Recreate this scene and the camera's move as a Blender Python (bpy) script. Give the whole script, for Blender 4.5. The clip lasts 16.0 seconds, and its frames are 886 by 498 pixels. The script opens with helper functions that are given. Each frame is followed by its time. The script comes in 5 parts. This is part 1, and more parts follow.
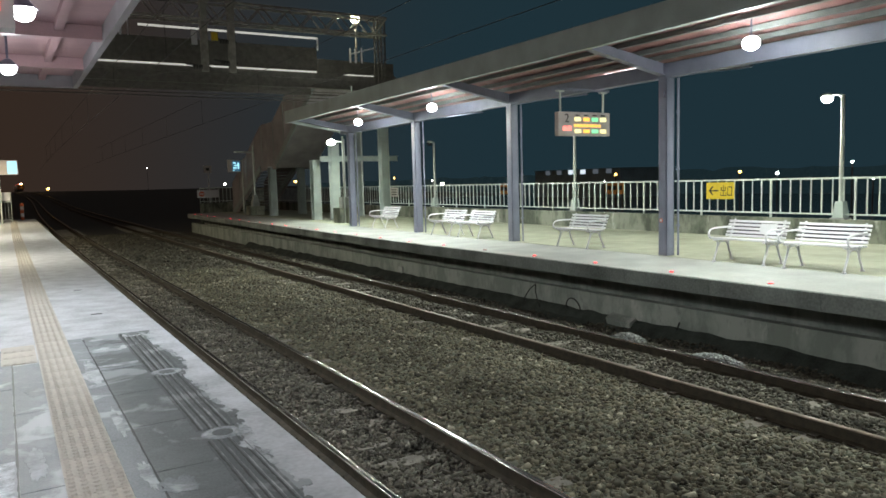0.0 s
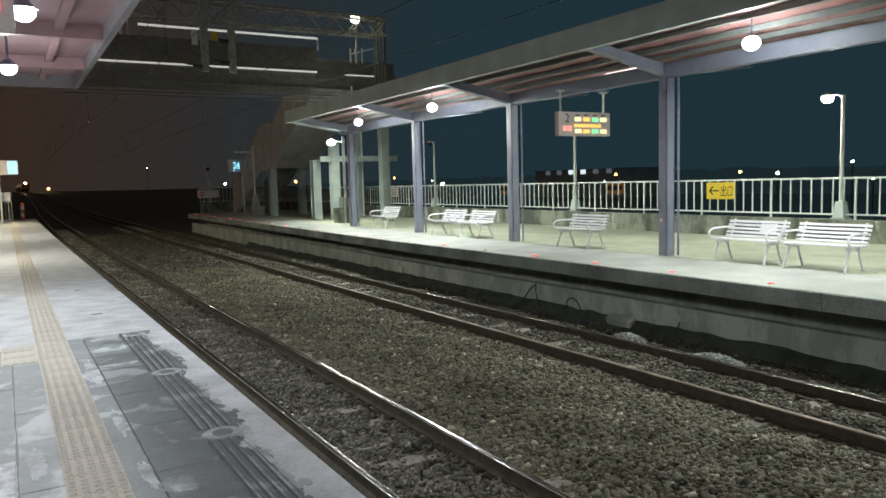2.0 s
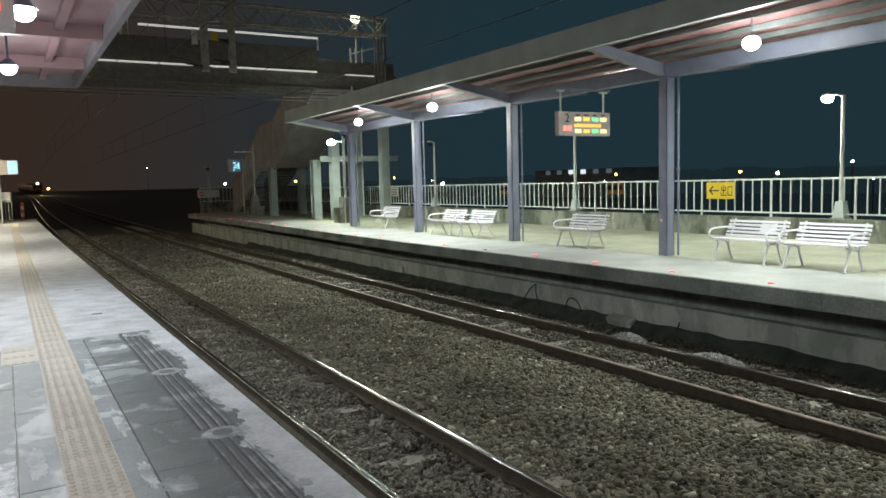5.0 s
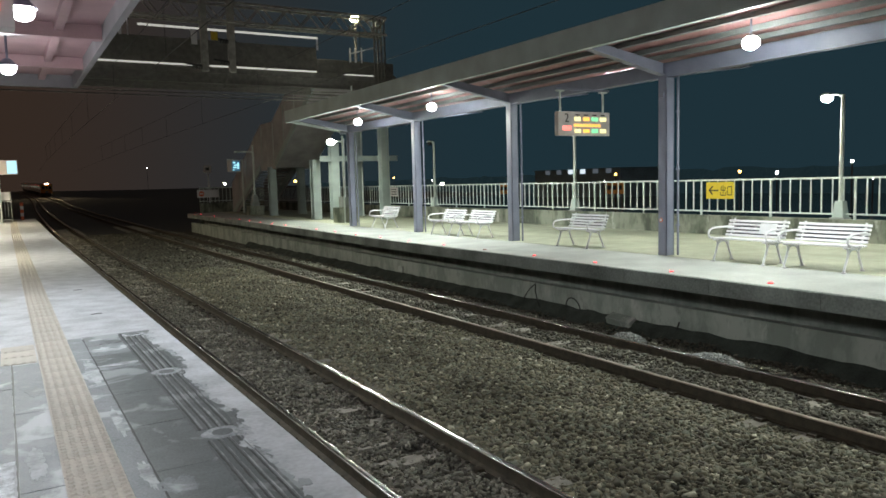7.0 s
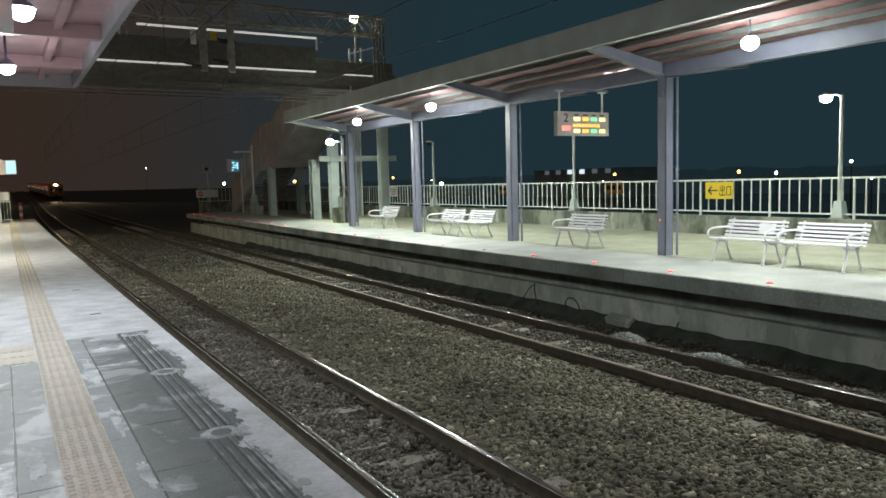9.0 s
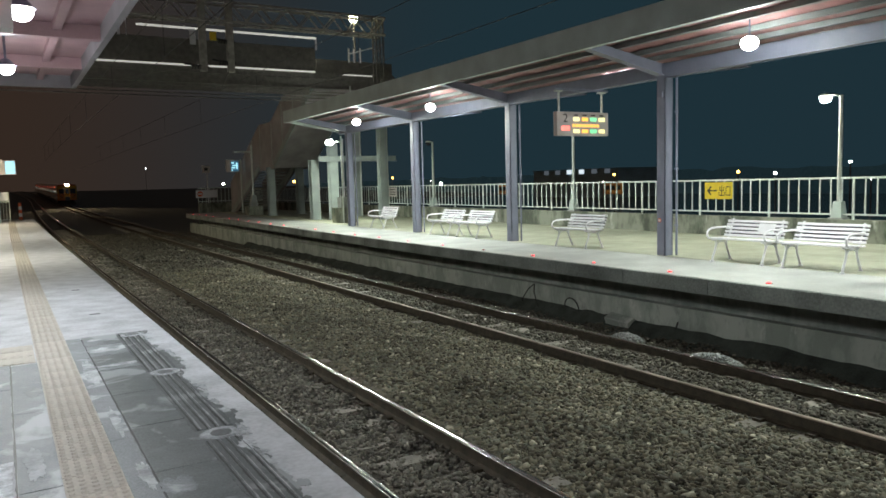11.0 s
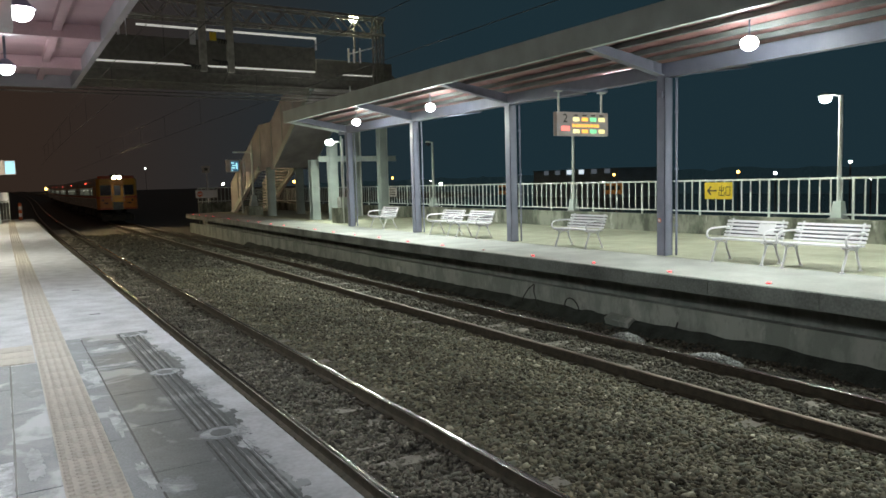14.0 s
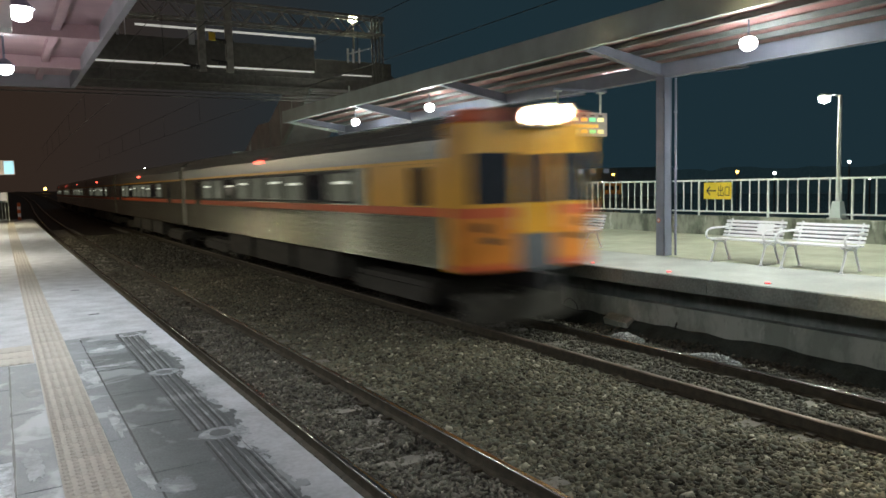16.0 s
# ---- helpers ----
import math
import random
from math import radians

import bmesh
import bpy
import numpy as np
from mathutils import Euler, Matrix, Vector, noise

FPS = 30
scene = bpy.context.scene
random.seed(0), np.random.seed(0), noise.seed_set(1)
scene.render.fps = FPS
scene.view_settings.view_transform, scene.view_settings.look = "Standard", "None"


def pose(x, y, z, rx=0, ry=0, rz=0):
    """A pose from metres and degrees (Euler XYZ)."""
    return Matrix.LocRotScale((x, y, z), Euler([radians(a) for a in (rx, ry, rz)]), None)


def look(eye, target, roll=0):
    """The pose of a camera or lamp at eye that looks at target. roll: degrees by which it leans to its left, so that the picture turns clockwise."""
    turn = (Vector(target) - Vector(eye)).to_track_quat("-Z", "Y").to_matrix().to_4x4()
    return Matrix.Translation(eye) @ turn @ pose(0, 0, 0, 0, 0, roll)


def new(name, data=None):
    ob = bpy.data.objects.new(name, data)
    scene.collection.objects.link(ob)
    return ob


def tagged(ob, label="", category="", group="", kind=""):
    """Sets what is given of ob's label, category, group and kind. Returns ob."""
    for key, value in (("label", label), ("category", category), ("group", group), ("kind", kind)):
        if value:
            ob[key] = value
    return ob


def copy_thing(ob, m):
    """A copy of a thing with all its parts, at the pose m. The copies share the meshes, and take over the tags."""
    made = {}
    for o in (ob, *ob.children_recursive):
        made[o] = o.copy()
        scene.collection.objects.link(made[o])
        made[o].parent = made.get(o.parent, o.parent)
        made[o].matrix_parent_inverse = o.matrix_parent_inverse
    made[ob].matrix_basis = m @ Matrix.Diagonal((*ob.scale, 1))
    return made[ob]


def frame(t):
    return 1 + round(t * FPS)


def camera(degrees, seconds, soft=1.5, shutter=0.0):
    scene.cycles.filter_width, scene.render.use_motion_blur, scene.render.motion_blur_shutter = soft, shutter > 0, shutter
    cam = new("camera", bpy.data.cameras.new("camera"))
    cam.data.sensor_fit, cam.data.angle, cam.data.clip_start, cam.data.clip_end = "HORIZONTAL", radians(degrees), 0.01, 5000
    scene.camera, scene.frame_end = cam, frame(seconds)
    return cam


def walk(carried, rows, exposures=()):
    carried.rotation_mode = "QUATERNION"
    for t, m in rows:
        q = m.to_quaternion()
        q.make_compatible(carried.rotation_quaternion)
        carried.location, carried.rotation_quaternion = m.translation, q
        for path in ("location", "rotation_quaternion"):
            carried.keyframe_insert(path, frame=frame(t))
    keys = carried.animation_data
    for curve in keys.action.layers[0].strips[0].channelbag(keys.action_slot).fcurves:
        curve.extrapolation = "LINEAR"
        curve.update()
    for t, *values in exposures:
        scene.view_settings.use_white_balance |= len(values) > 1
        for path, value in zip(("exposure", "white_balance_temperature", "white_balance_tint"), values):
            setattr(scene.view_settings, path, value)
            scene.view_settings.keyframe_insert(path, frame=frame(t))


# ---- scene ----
cam = camera(62.57, 16.0, soft=1.6, shutter=0.85)
EYE = Vector((0.0, 0.0, 2.495))
YAW, PITCH, ROLL = 30.927, -5.289, -1.568
RAIL_GAUGE = 1.067
NEAR_TRACK, FAR_TRACK = 3.083, 7.462
PLAT = 0.925


def aim(yaw, pitch):
    y, p = radians(yaw), radians(pitch)
    return EYE + Vector((math.sin(y) * math.cos(p), math.cos(y) * math.cos(p), math.sin(p)))


# a held phone that drifts a fraction of a degree to the right
DRIFT = [(0.0, 0.0, 0.0), (3.5, -0.02, 0.0), (6.5, 0.0, -0.02), (8.0, 0.04, -0.02), (9.0, 0.07, -0.02), (11.5, 0.12, 0.0),
         (12.5, 0.13, 0.02), (14.0, 0.12, 0.0), (15.0, 0.17, -0.02), (16.0, 0.18, 0.0)]
walk(cam, [(t, look(EYE, aim(YAW + a, PITCH + b), ROLL)) for t, a, b in DRIFT],
     [(0.0, 0.1), (9.0, 0.1), (12.5, 0.0), (16.0, -0.06)])


# ---- world and lamps ----
world = bpy.data.worlds.new("night")
scene.world = world
world.use_nodes = True
wn, wl = world.node_tree.nodes, world.node_tree.links
# a night sky, brown towards the line's far end to imitate headlamp haze, teal elsewhere
wco = wn.new("ShaderNodeTexCoord")
wsep = wn.new("ShaderNodeSeparateXYZ")
wl.new(wco.outputs["Generated"], wsep.inputs[0])
wmap = wn.new("ShaderNodeMapRange")
wmap.interpolation_type = "SMOOTHSTEP"
wmap.inputs[1].default_value, wmap.inputs[2].default_value = -0.05, 0.60
wl.new(wsep.outputs[0], wmap.inputs[0])
wmix = wn.new("ShaderNodeMix")
wmix.data_type = "RGBA"
wmix.inputs[6].default_value = (0.95, 0.60, 0.43, 1)
wmix.inputs[7].default_value = (0.36, 0.84, 1.12, 1)
wl.new(wmap.outputs[0], wmix.inputs[0])
wl.new(wmix.outputs[2], wn["Background"].inputs[0])
wn["Background"].inputs[1].default_value = 0.034


def lamp(name, x, y, z, watts, colour, radius=0.12, kind="POINT", target=None):
    data = bpy.data.lights.new(name, kind)
    data.energy, data.color = watts, colour
    if kind == "AREA":
        data.shape, data.size = "DISK", radius
    else:
        data.shadow_soft_size = radius
    ob = new(name, data)
    ob.location = (x, y, z)
    return ob


COOL = (0.90, 1.0, 0.90)
# those below y=6 are unseen, added to light the platform near the eye
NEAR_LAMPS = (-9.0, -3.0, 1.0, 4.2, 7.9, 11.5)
# unseen lamp posts, added to brighten the near platform's far end
UNSEEN_POSTS = (20.0, 30.5, 41.0)
# the first two are unseen, added to light the platform's near end
CANOPY_LAMPS = (-2.6, 2.4, 7.25, 16.9, 21.6)
BACK_LAMPS = (4.6, 12.2, 19.4)
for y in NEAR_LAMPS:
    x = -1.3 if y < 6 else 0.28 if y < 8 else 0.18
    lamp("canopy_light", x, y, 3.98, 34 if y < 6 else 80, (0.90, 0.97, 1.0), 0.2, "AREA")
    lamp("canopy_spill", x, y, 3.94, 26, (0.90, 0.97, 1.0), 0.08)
for y in UNSEEN_POSTS:
    lamp("added_post_light", -1.15, y, 4.40, 190, (1.0, 0.96, 0.80) if y < 35 else (1.0, 0.90, 0.62), 0.25, "AREA")
    # added spill that also lifts the tracks and signs at the end
    lamp("added_post_spill", -1.15, y, 4.36, 80 if y < 35 else 300, (1.0, 0.96, 0.80) if y < 35 else (1.0, 0.84, 0.56), 0.08)
for y in CANOPY_LAMPS:
    lamp("canopy_light", 9.9, y, 4.22, 75 if y < 5 else 145 if y < 10 else 180, COOL, 0.2, "AREA")
    lamp("canopy_spill", 9.9, y, 4.16, 42, COOL, 0.08)
for y in BACK_LAMPS:
    lamp("canopy_light", 12.3, y, 4.74, 130, COOL, 0.25, "AREA")
lamp("street_light", 15.80, 9.74, 3.93, 110, (0.95, 1.0, 0.85), 0.2, "AREA")
lamp("pier_light", 11.6, 27.9, 4.0, 190, (0.90, 1.0, 0.82), 0.2, "AREA")
lamp("pier_spill", 11.35, 27.6, 3.9, 60, (0.90, 1.0, 0.82), 0.08)
lamp("bridge_light", 12.9, 29.6, 9.3, 120, (1.0, 1.0, 0.75), 0.1)


# ---- materials ----
def material(name, base, rough=0.6, metal=0.0, vary=0.15, scale=6.0, fine=60.0, bump=0.1, tint=None, emit=None, strength=0.0, rand=0.0, streak=False):
    """A node material with variation at two scales, a bump and, when rand is given, a shift from object to object."""
    m = bpy.data.materials.new(name)
    m.use_nodes = True
    t = m.node_tree
    n, l = t.nodes, t.links
    b = n["Principled BSDF"]
    b.inputs["Roughness"].default_value = rough
    b.inputs["Metallic"].default_value = metal
    co = n.new("ShaderNodeTexCoord")
    src = co.outputs["Object"]
    if streak:
        mp = n.new("ShaderNodeMapping")
        mp.inputs["Scale"].default_value = (1.0, 1.0, 0.15)
        l.new(src, mp.inputs[0])
        src = mp.outputs[0]
    a = n.new("ShaderNodeTexNoise")
    a.inputs["Scale"].default_value, a.inputs["Detail"].default_value = scale, 6
    f = n.new("ShaderNodeTexNoise")
    f.inputs["Scale"].default_value, f.inputs["Detail"].default_value = fine, 3
    l.new(src, a.inputs["Vector"])
    l.new(co.outputs["Object"], f.inputs["Vector"])
    add = n.new("ShaderNodeMath")
    add.operation = "ADD"
    l.new(a.outputs[0], add.inputs[0])
    half = n.new("ShaderNodeMath")
    half.operation = "MULTIPLY"
    half.inputs[1].default_value = 0.5
    l.new(f.outputs[0], half.inputs[0])
    l.new(half.outputs[0], add.inputs[1])
    ramp = n.new("ShaderNodeValToRGB")
    lo = [c * (1 - 1.6 * vary) for c in base]
    hi = [min(1, c * (1 + 1.6 * vary)) for c in (tint or base)]
    ramp.color_ramp.elements[0].position, ramp.color_ramp.elements[0].color = 0.5, (*[max(0, c) for c in lo], 1)
    ramp.color_ramp.elements[1].position, ramp.color_ramp.elements[1].color = 1.0, (*hi, 1)
    l.new(add.outputs[0], ramp.inputs[0])
    out = ramp.outputs[0]
    if rand:
        oi = n.new("ShaderNodeObjectInfo")
        mr = n.new("ShaderNodeMapRange")
        mr.inputs[3].default_value, mr.inputs[4].default_value = 1 - rand, 1 + rand
        l.new(oi.outputs["Random"], mr.inputs[0])
        hsv = n.new("ShaderNodeHueSaturation")
        l.new(mr.outputs[0], hsv.inputs["Value"])
        l.new(out, hsv.inputs["Color"])
        out = hsv.outputs[0]
    l.new(out, b.inputs["Base Color"])
    if bump:
        bp = n.new("ShaderNodeBump")
        bp.inputs["Strength"].default_value, bp.inputs["Distance"].default_value = bump, 0.01
        l.new(add.outputs[0], bp.inputs["Height"])
        l.new(bp.outputs[0], b.inputs["Normal"])
    if emit:
        b.inputs["Emission Color"].default_value = (*emit, 1)
        b.inputs["Emission Strength"].default_value = strength
    return m


M_CONC = material("pale concrete", (0.30, 0.31, 0.30), 0.75, vary=0.22, scale=2.2, fine=40, bump=0.25)
M_PLATN = material("near platform concrete", (0.42, 0.43, 0.45), 0.65, vary=0.16, scale=3.1, fine=30, bump=0.2)
M_PLATF = material("far platform concrete", (0.34, 0.345, 0.335), 0.7, vary=0.14, scale=1.3, fine=30, bump=0.15)
M_YELLOW = material("buff tactile tile", (0.44, 0.405, 0.35), 0.7, vary=0.12, scale=2.5, fine=40, bump=0.1, rand=0.05)
M_STEEL = material("purple grey painted steel", (0.20, 0.21, 0.28), 0.45, vary=0.08, scale=3, bump=0.03)
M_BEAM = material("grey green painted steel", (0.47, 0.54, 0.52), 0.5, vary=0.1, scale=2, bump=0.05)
# part of the pink is the red sign's reflected light, put into the colour
M_ROOFN = material("pale soffit with pink sign glow", (0.43, 0.27, 0.285), 0.5, vary=0.1, scale=2, bump=0.05)
M_FASCIAN = material("dull grey violet fascia paint", (0.29, 0.275, 0.29), 0.5, vary=0.12, scale=2, bump=0.05)
M_INNER = material("yellowish sealed concrete", (0.36, 0.365, 0.275), 0.7, vary=0.14, scale=1.6, fine=30, bump=0.12)
M_ROOF = material("faded red roof sheet", (0.36, 0.175, 0.175), 0.45, vary=0.12, scale=2, bump=0.05)
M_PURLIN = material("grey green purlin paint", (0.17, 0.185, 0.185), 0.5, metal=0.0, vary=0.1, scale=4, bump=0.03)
M_GALV = material("galvanised pole", (0.54, 0.58, 0.55), 0.45, metal=0.2, vary=0.1, scale=4, bump=0.03)
M_FENCE = material("pale green railing paint", (0.68, 0.74, 0.70), 0.5, vary=0.1, scale=4, bump=0.03)
M_WHITE = material("white bench paint", (0.64, 0.63, 0.67), 0.4, vary=0.05, scale=5, bump=0.02)
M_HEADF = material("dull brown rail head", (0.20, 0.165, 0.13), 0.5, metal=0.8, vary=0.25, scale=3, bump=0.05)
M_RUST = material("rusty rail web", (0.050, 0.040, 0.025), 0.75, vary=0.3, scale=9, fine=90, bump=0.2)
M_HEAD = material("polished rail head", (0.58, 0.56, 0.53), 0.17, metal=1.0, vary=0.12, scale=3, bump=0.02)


def stony(name, dark, mid, light, moss):
    """Crushed stone: each piece of its own tone, with grain and a little warmth from stone to stone."""
    m = bpy.data.materials.new(name)
    m.use_nodes = True
    n, l = m.node_tree.nodes, m.node_tree.links
    b = n["Principled BSDF"]
    b.inputs["Roughness"].default_value = 0.85
    g = n.new("ShaderNodeNewGeometry")
    ramp = n.new("ShaderNodeValToRGB")
    els = ramp.color_ramp.elements
    els[0].position, els[0].color = 0.0, (*dark, 1)
    els[1].position, els[1].color = 1.0, (*light, 1)
    for pos, col in ((0.45, mid), (0.62, moss), (0.8, mid), (0.95, [c * 1.25 for c in mid])):
        e = els.new(pos)
        e.color = (*col, 1)
    l.new(g.outputs["Random Per Island"], ramp.inputs[0])
    co = n.new("ShaderNodeTexCoord")
    no = n.new("ShaderNodeTexNoise")
    no.inputs["Scale"].default_value, no.inputs["Detail"].default_value = 55, 5
    l.new(co.outputs["Object"], no.inputs["Vector"])
    big = n.new("ShaderNodeTexNoise")
    big.inputs["Scale"].default_value, big.inputs["Detail"].default_value = 0.9, 3
    l.new(co.outputs["Object"], big.inputs["Vector"])
    sm = n.new("ShaderNodeMath")
    sm.operation = "ADD"
    l.new(no.outputs[0], sm.inputs[0])
    l.new(big.outputs[0], sm.inputs[1])
    mr = n.new("ShaderNodeMapRange")
    mr.inputs[1].default_value, mr.inputs[2].default_value = 0.6, 1.4
    mr.inputs[3].default_value, mr.inputs[4].default_value = 0.55, 1.4
    l.new(sm.outputs[0], mr.inputs[0])
    hsv = n.new("ShaderNodeHueSaturation")
    l.new(mr.outputs[0], hsv.inputs["Value"])
    l.new(ramp.outputs[0], hsv.inputs["Color"])
    l.new(hsv.outputs[0], b.inputs["Base Color"])
    bp = n.new("ShaderNodeBump")
    bp.inputs["Strength"].default_value, bp.inputs["Distance"].default_value = 0.15, 0.006
    l.new(no.outputs[0], bp.inputs["Height"])
    l.new(bp.outputs[0], b.inputs["Normal"])
    return m


def blotchy(name, dark, base, pale, amount, rough=0.5):
    """Worn slab: damp and dry areas with sharp-edged pale mortar left on them."""
    m = bpy.data.materials.new(name)
    m.use_nodes = True
    n, l = m.node_tree.nodes, m.node_tree.links
    b = n["Principled BSDF"]
    co = n.new("ShaderNodeTexCoord")

    def cloud(scale, detail, lo, hi, dist=0.0):
        t = n.new("ShaderNodeTexNoise")
        t.inputs["Scale"].default_value, t.inputs["Detail"].default_value, t.inputs["Distortion"].default_value = scale, detail, dist
        l.new(co.outputs["Object"], t.inputs["Vector"])
        r = n.new("ShaderNodeMapRange")
        r.inputs[1].default_value, r.inputs[2].default_value = lo, hi
        l.new(t.outputs[0], r.inputs[0])
        return r.outputs[0]

    def mix(fac, a, c):
        x = n.new("ShaderNodeMix")
        x.data_type = "RGBA"
        l.new(fac, x.inputs[0])
        for k, v in ((6, a), (7, c)):
            if isinstance(v, tuple):
                x.inputs[k].default_value = (*v, 1)
            else:
                l.new(v, x.inputs[k])
        return x.outputs[2]

    body = mix(cloud(1.6, 5, 0.35, 0.65), dark, base)
    body = mix(cloud(11, 8, 0.42, 0.72, 0.4), body, tuple(c * 0.62 for c in base))
    body = mix(cloud(5, 9, 0.56, 0.75, 0.8), body, tuple(c * 1.35 for c in base))
    grain = mix(cloud(70, 3, 0.3, 0.9), body, tuple(c * 1.5 for c in base))
    worn = mix(cloud(2.3, 8, 0.62 - amount, 0.68 - amount, 0.6), grain, pale)
    l.new(worn, b.inputs["Base Color"])
    b.inputs["Roughness"].default_value = rough
    bp = n.new("ShaderNodeBump")
    bp.inputs["Strength"].default_value, bp.inputs["Distance"].default_value = 0.35, 0.006
    l.new(cloud(18, 8, 0, 1), bp.inputs["Height"])
    l.new(bp.outputs[0], b.inputs["Normal"])
    return m




def weathered(name, dark, base, pale):
    """Old cast concrete: broad mouldy areas, pale lime runs with sharp rims and pitted grain."""
    m = bpy.data.materials.new(name)
    m.use_nodes = True
    n, l = m.node_tree.nodes, m.node_tree.links
    b = n["Principled BSDF"]
    b.inputs["Roughness"].default_value = 0.9
    co = n.new("ShaderNodeTexCoord")
    mp = n.new("ShaderNodeMapping")
    mp.inputs["Scale"].default_value = (1.0, 1.0, 0.45)
    l.new(co.outputs["Object"], mp.inputs[0])

    def cloud(scale, detail, lo, hi, source):
        t = n.new("ShaderNodeTexNoise")
        t.inputs["Scale"].default_value, t.inputs["Detail"].default_value, t.inputs["Roughness"].default_value = scale, detail, 0.65
        l.new(source, t.inputs["Vector"])
        r = n.new("ShaderNodeMapRange")
        r.inputs[1].default_value, r.inputs[2].default_value = lo, hi
        l.new(t.outputs[0], r.inputs[0])
        return r.outputs[0]

    def mix(fac, a, c):
        x = n.new("ShaderNodeMix")
        x.data_type = "RGBA"
        l.new(fac, x.inputs[0])
        for k, v in ((6, a), (7, c)):
            if isinstance(v, tuple):
                x.inputs[k].default_value = (*v, 1)
            else:
                l.new(v, x.inputs[k])
        return x.outputs[2]

    body = mix(cloud(1.5, 8, 0.42, 0.56, mp.outputs[0]), dark, base)
    body = mix(cloud(1.7, 9, 0.60, 0.66, mp.outputs[0]), body, pale)
    body = mix(cloud(7, 8, 0.52, 0.70, mp.outputs[0]), body, tuple(c * 0.6 for c in base))
    l.new(body, b.inputs["Base Color"])
    bp = n.new("ShaderNodeBump")
    bp.inputs["Strength"].default_value, bp.inputs["Distance"].default_value = 0.5, 0.008
    l.new(cloud(30, 6, 0, 1, co.outputs["Object"]), bp.inputs["Height"])
    l.new(bp.outputs[0], b.inputs["Normal"])
    return m


M_MOSS = weathered("mossy parapet concrete", (0.085, 0.095, 0.075), (0.27, 0.28, 0.23), (0.48, 0.48, 0.43))
M_UNDER = weathered("mouldy wall concrete", (0.30, 0.34, 0.30), (0.47, 0.51, 0.46), (0.56, 0.59, 0.54))
M_COPE = material("coping concrete", (0.25, 0.28, 0.265), 0.8, vary=0.3, scale=1.2, fine=30, bump=0.3, rand=0.2)
M_STONE = stony("ballast stone", (0.034, 0.030, 0.020), (0.165, 0.148, 0.102), (0.52, 0.49, 0.37), (0.150, 0.155, 0.12))
M_CRUSH = stony("pale crushed stone", (0.16, 0.165, 0.16), (0.26, 0.265, 0.26), (0.42, 0.42, 0.42), (0.24, 0.25, 0.25))
M_GROUND = material("dirty ballast bed", (0.085, 0.077, 0.067), 0.95, vary=0.4, scale=14, fine=70, bump=1.0)
M_SLEEPER = material("dusty concrete sleeper", (0.24, 0.22, 0.19), 0.9, vary=0.25, scale=5, bump=0.3, rand=0.12)
M_BLACK = material("dark rubber and grease", (0.022, 0.022, 0.024), 0.7, vary=0.2, bump=0.05)
M_DARK = material("dark bridge steel", (0.115, 0.105, 0.095), 0.6, vary=0.2, bump=0.05)
M_STAIR = material("grey stair cladding", (0.33, 0.305, 0.31), 0.6, vary=0.15, scale=1.5, bump=0.05)
M_LAMP = material("lit lamp glass", (0.9, 0.9, 0.9), 0.3, vary=0, bump=0, emit=(0.93, 1.0, 0.96), strength=90)
M_LAMPW = material("lit white lamp glass", (0.9, 0.9, 0.9), 0.3, vary=0, bump=0, emit=(0.95, 0.98, 1.0), strength=40)
M_EDGEGLOW = material("white edge strip with an added glow", (0.8, 0.8, 0.76), 0.4, vary=0.0, bump=0, emit=(1.0, 0.98, 0.9), strength=0.4)
M_SIGNY = material("yellow sign panel", (0.70, 0.50, 0.03), 0.4, vary=0.05, bump=0)
M_INK = material("black sign ink", (0.02, 0.02, 0.02), 0.5, vary=0.1, bump=0)
M_TRAINY = material("yellow train paint", (0.72, 0.36, 0.03), 0.35, vary=0.08, scale=2, bump=0.02)
M_TRAINO = material("orange red train paint", (0.62, 0.12, 0.04), 0.35, vary=0.08, scale=2, bump=0.02)
# the yellow green in the base is haze over the train, put into colour
M_STAINLESS = material("dull stainless train side", (0.44, 0.46, 0.36), 0.20, metal=0.9, vary=0.14, scale=1.5, bump=0.03, streak=True)


def corrugate(m, per_metre, strength):
    """Adds fine level ribs to a sheet metal: they draw reflections of lamps out into upright streaks."""
    n, l = m.node_tree.nodes, m.node_tree.links
    co = n.new("ShaderNodeTexCoord")
    w = n.new("ShaderNodeTexWave")
    w.wave_type, w.bands_direction, w.wave_profile = "BANDS", "Z", "SIN"
    w.inputs["Scale"].default_value, w.inputs["Distortion"].default_value = per_metre * 0.314, 0.0
    l.new(co.outputs["Object"], w.inputs["Vector"])
    bp = n.new("ShaderNodeBump")
    bp.inputs["Strength"].default_value, bp.inputs["Distance"].default_value = strength, 0.012
    l.new(w.outputs["Fac"], bp.inputs["Height"])
    l.new(bp.outputs[0], n["Principled BSDF"].inputs["Normal"])


corrugate(M_STAINLESS, 42, 0.45)
M_DUST = material("dusty grey brown steel", (0.05, 0.046, 0.038), 0.8, vary=0.3, bump=0.05)
M_BELLOWS = material("grey gangway rubber", (0.34, 0.34, 0.30), 0.7, vary=0.15, scale=8, bump=0.1)
M_CURTAIN = material("grey window curtain", (0.20, 0.20, 0.18), 0.8, vary=0.2, scale=20, bump=0.1)
M_TROOF = material("grey train roof", (0.24, 0.25, 0.24), 0.30, metal=0.5, vary=0.2, bump=0.05)
M_GLASSD = material("dark train glass", (0.03, 0.035, 0.045), 0.08, vary=0.1, bump=0)
M_GLOW = material("lit carriage window", (0.05, 0.055, 0.05), 0.10, vary=0.3, scale=2, bump=0, emit=(0.95, 1.0, 0.74), strength=0.085)
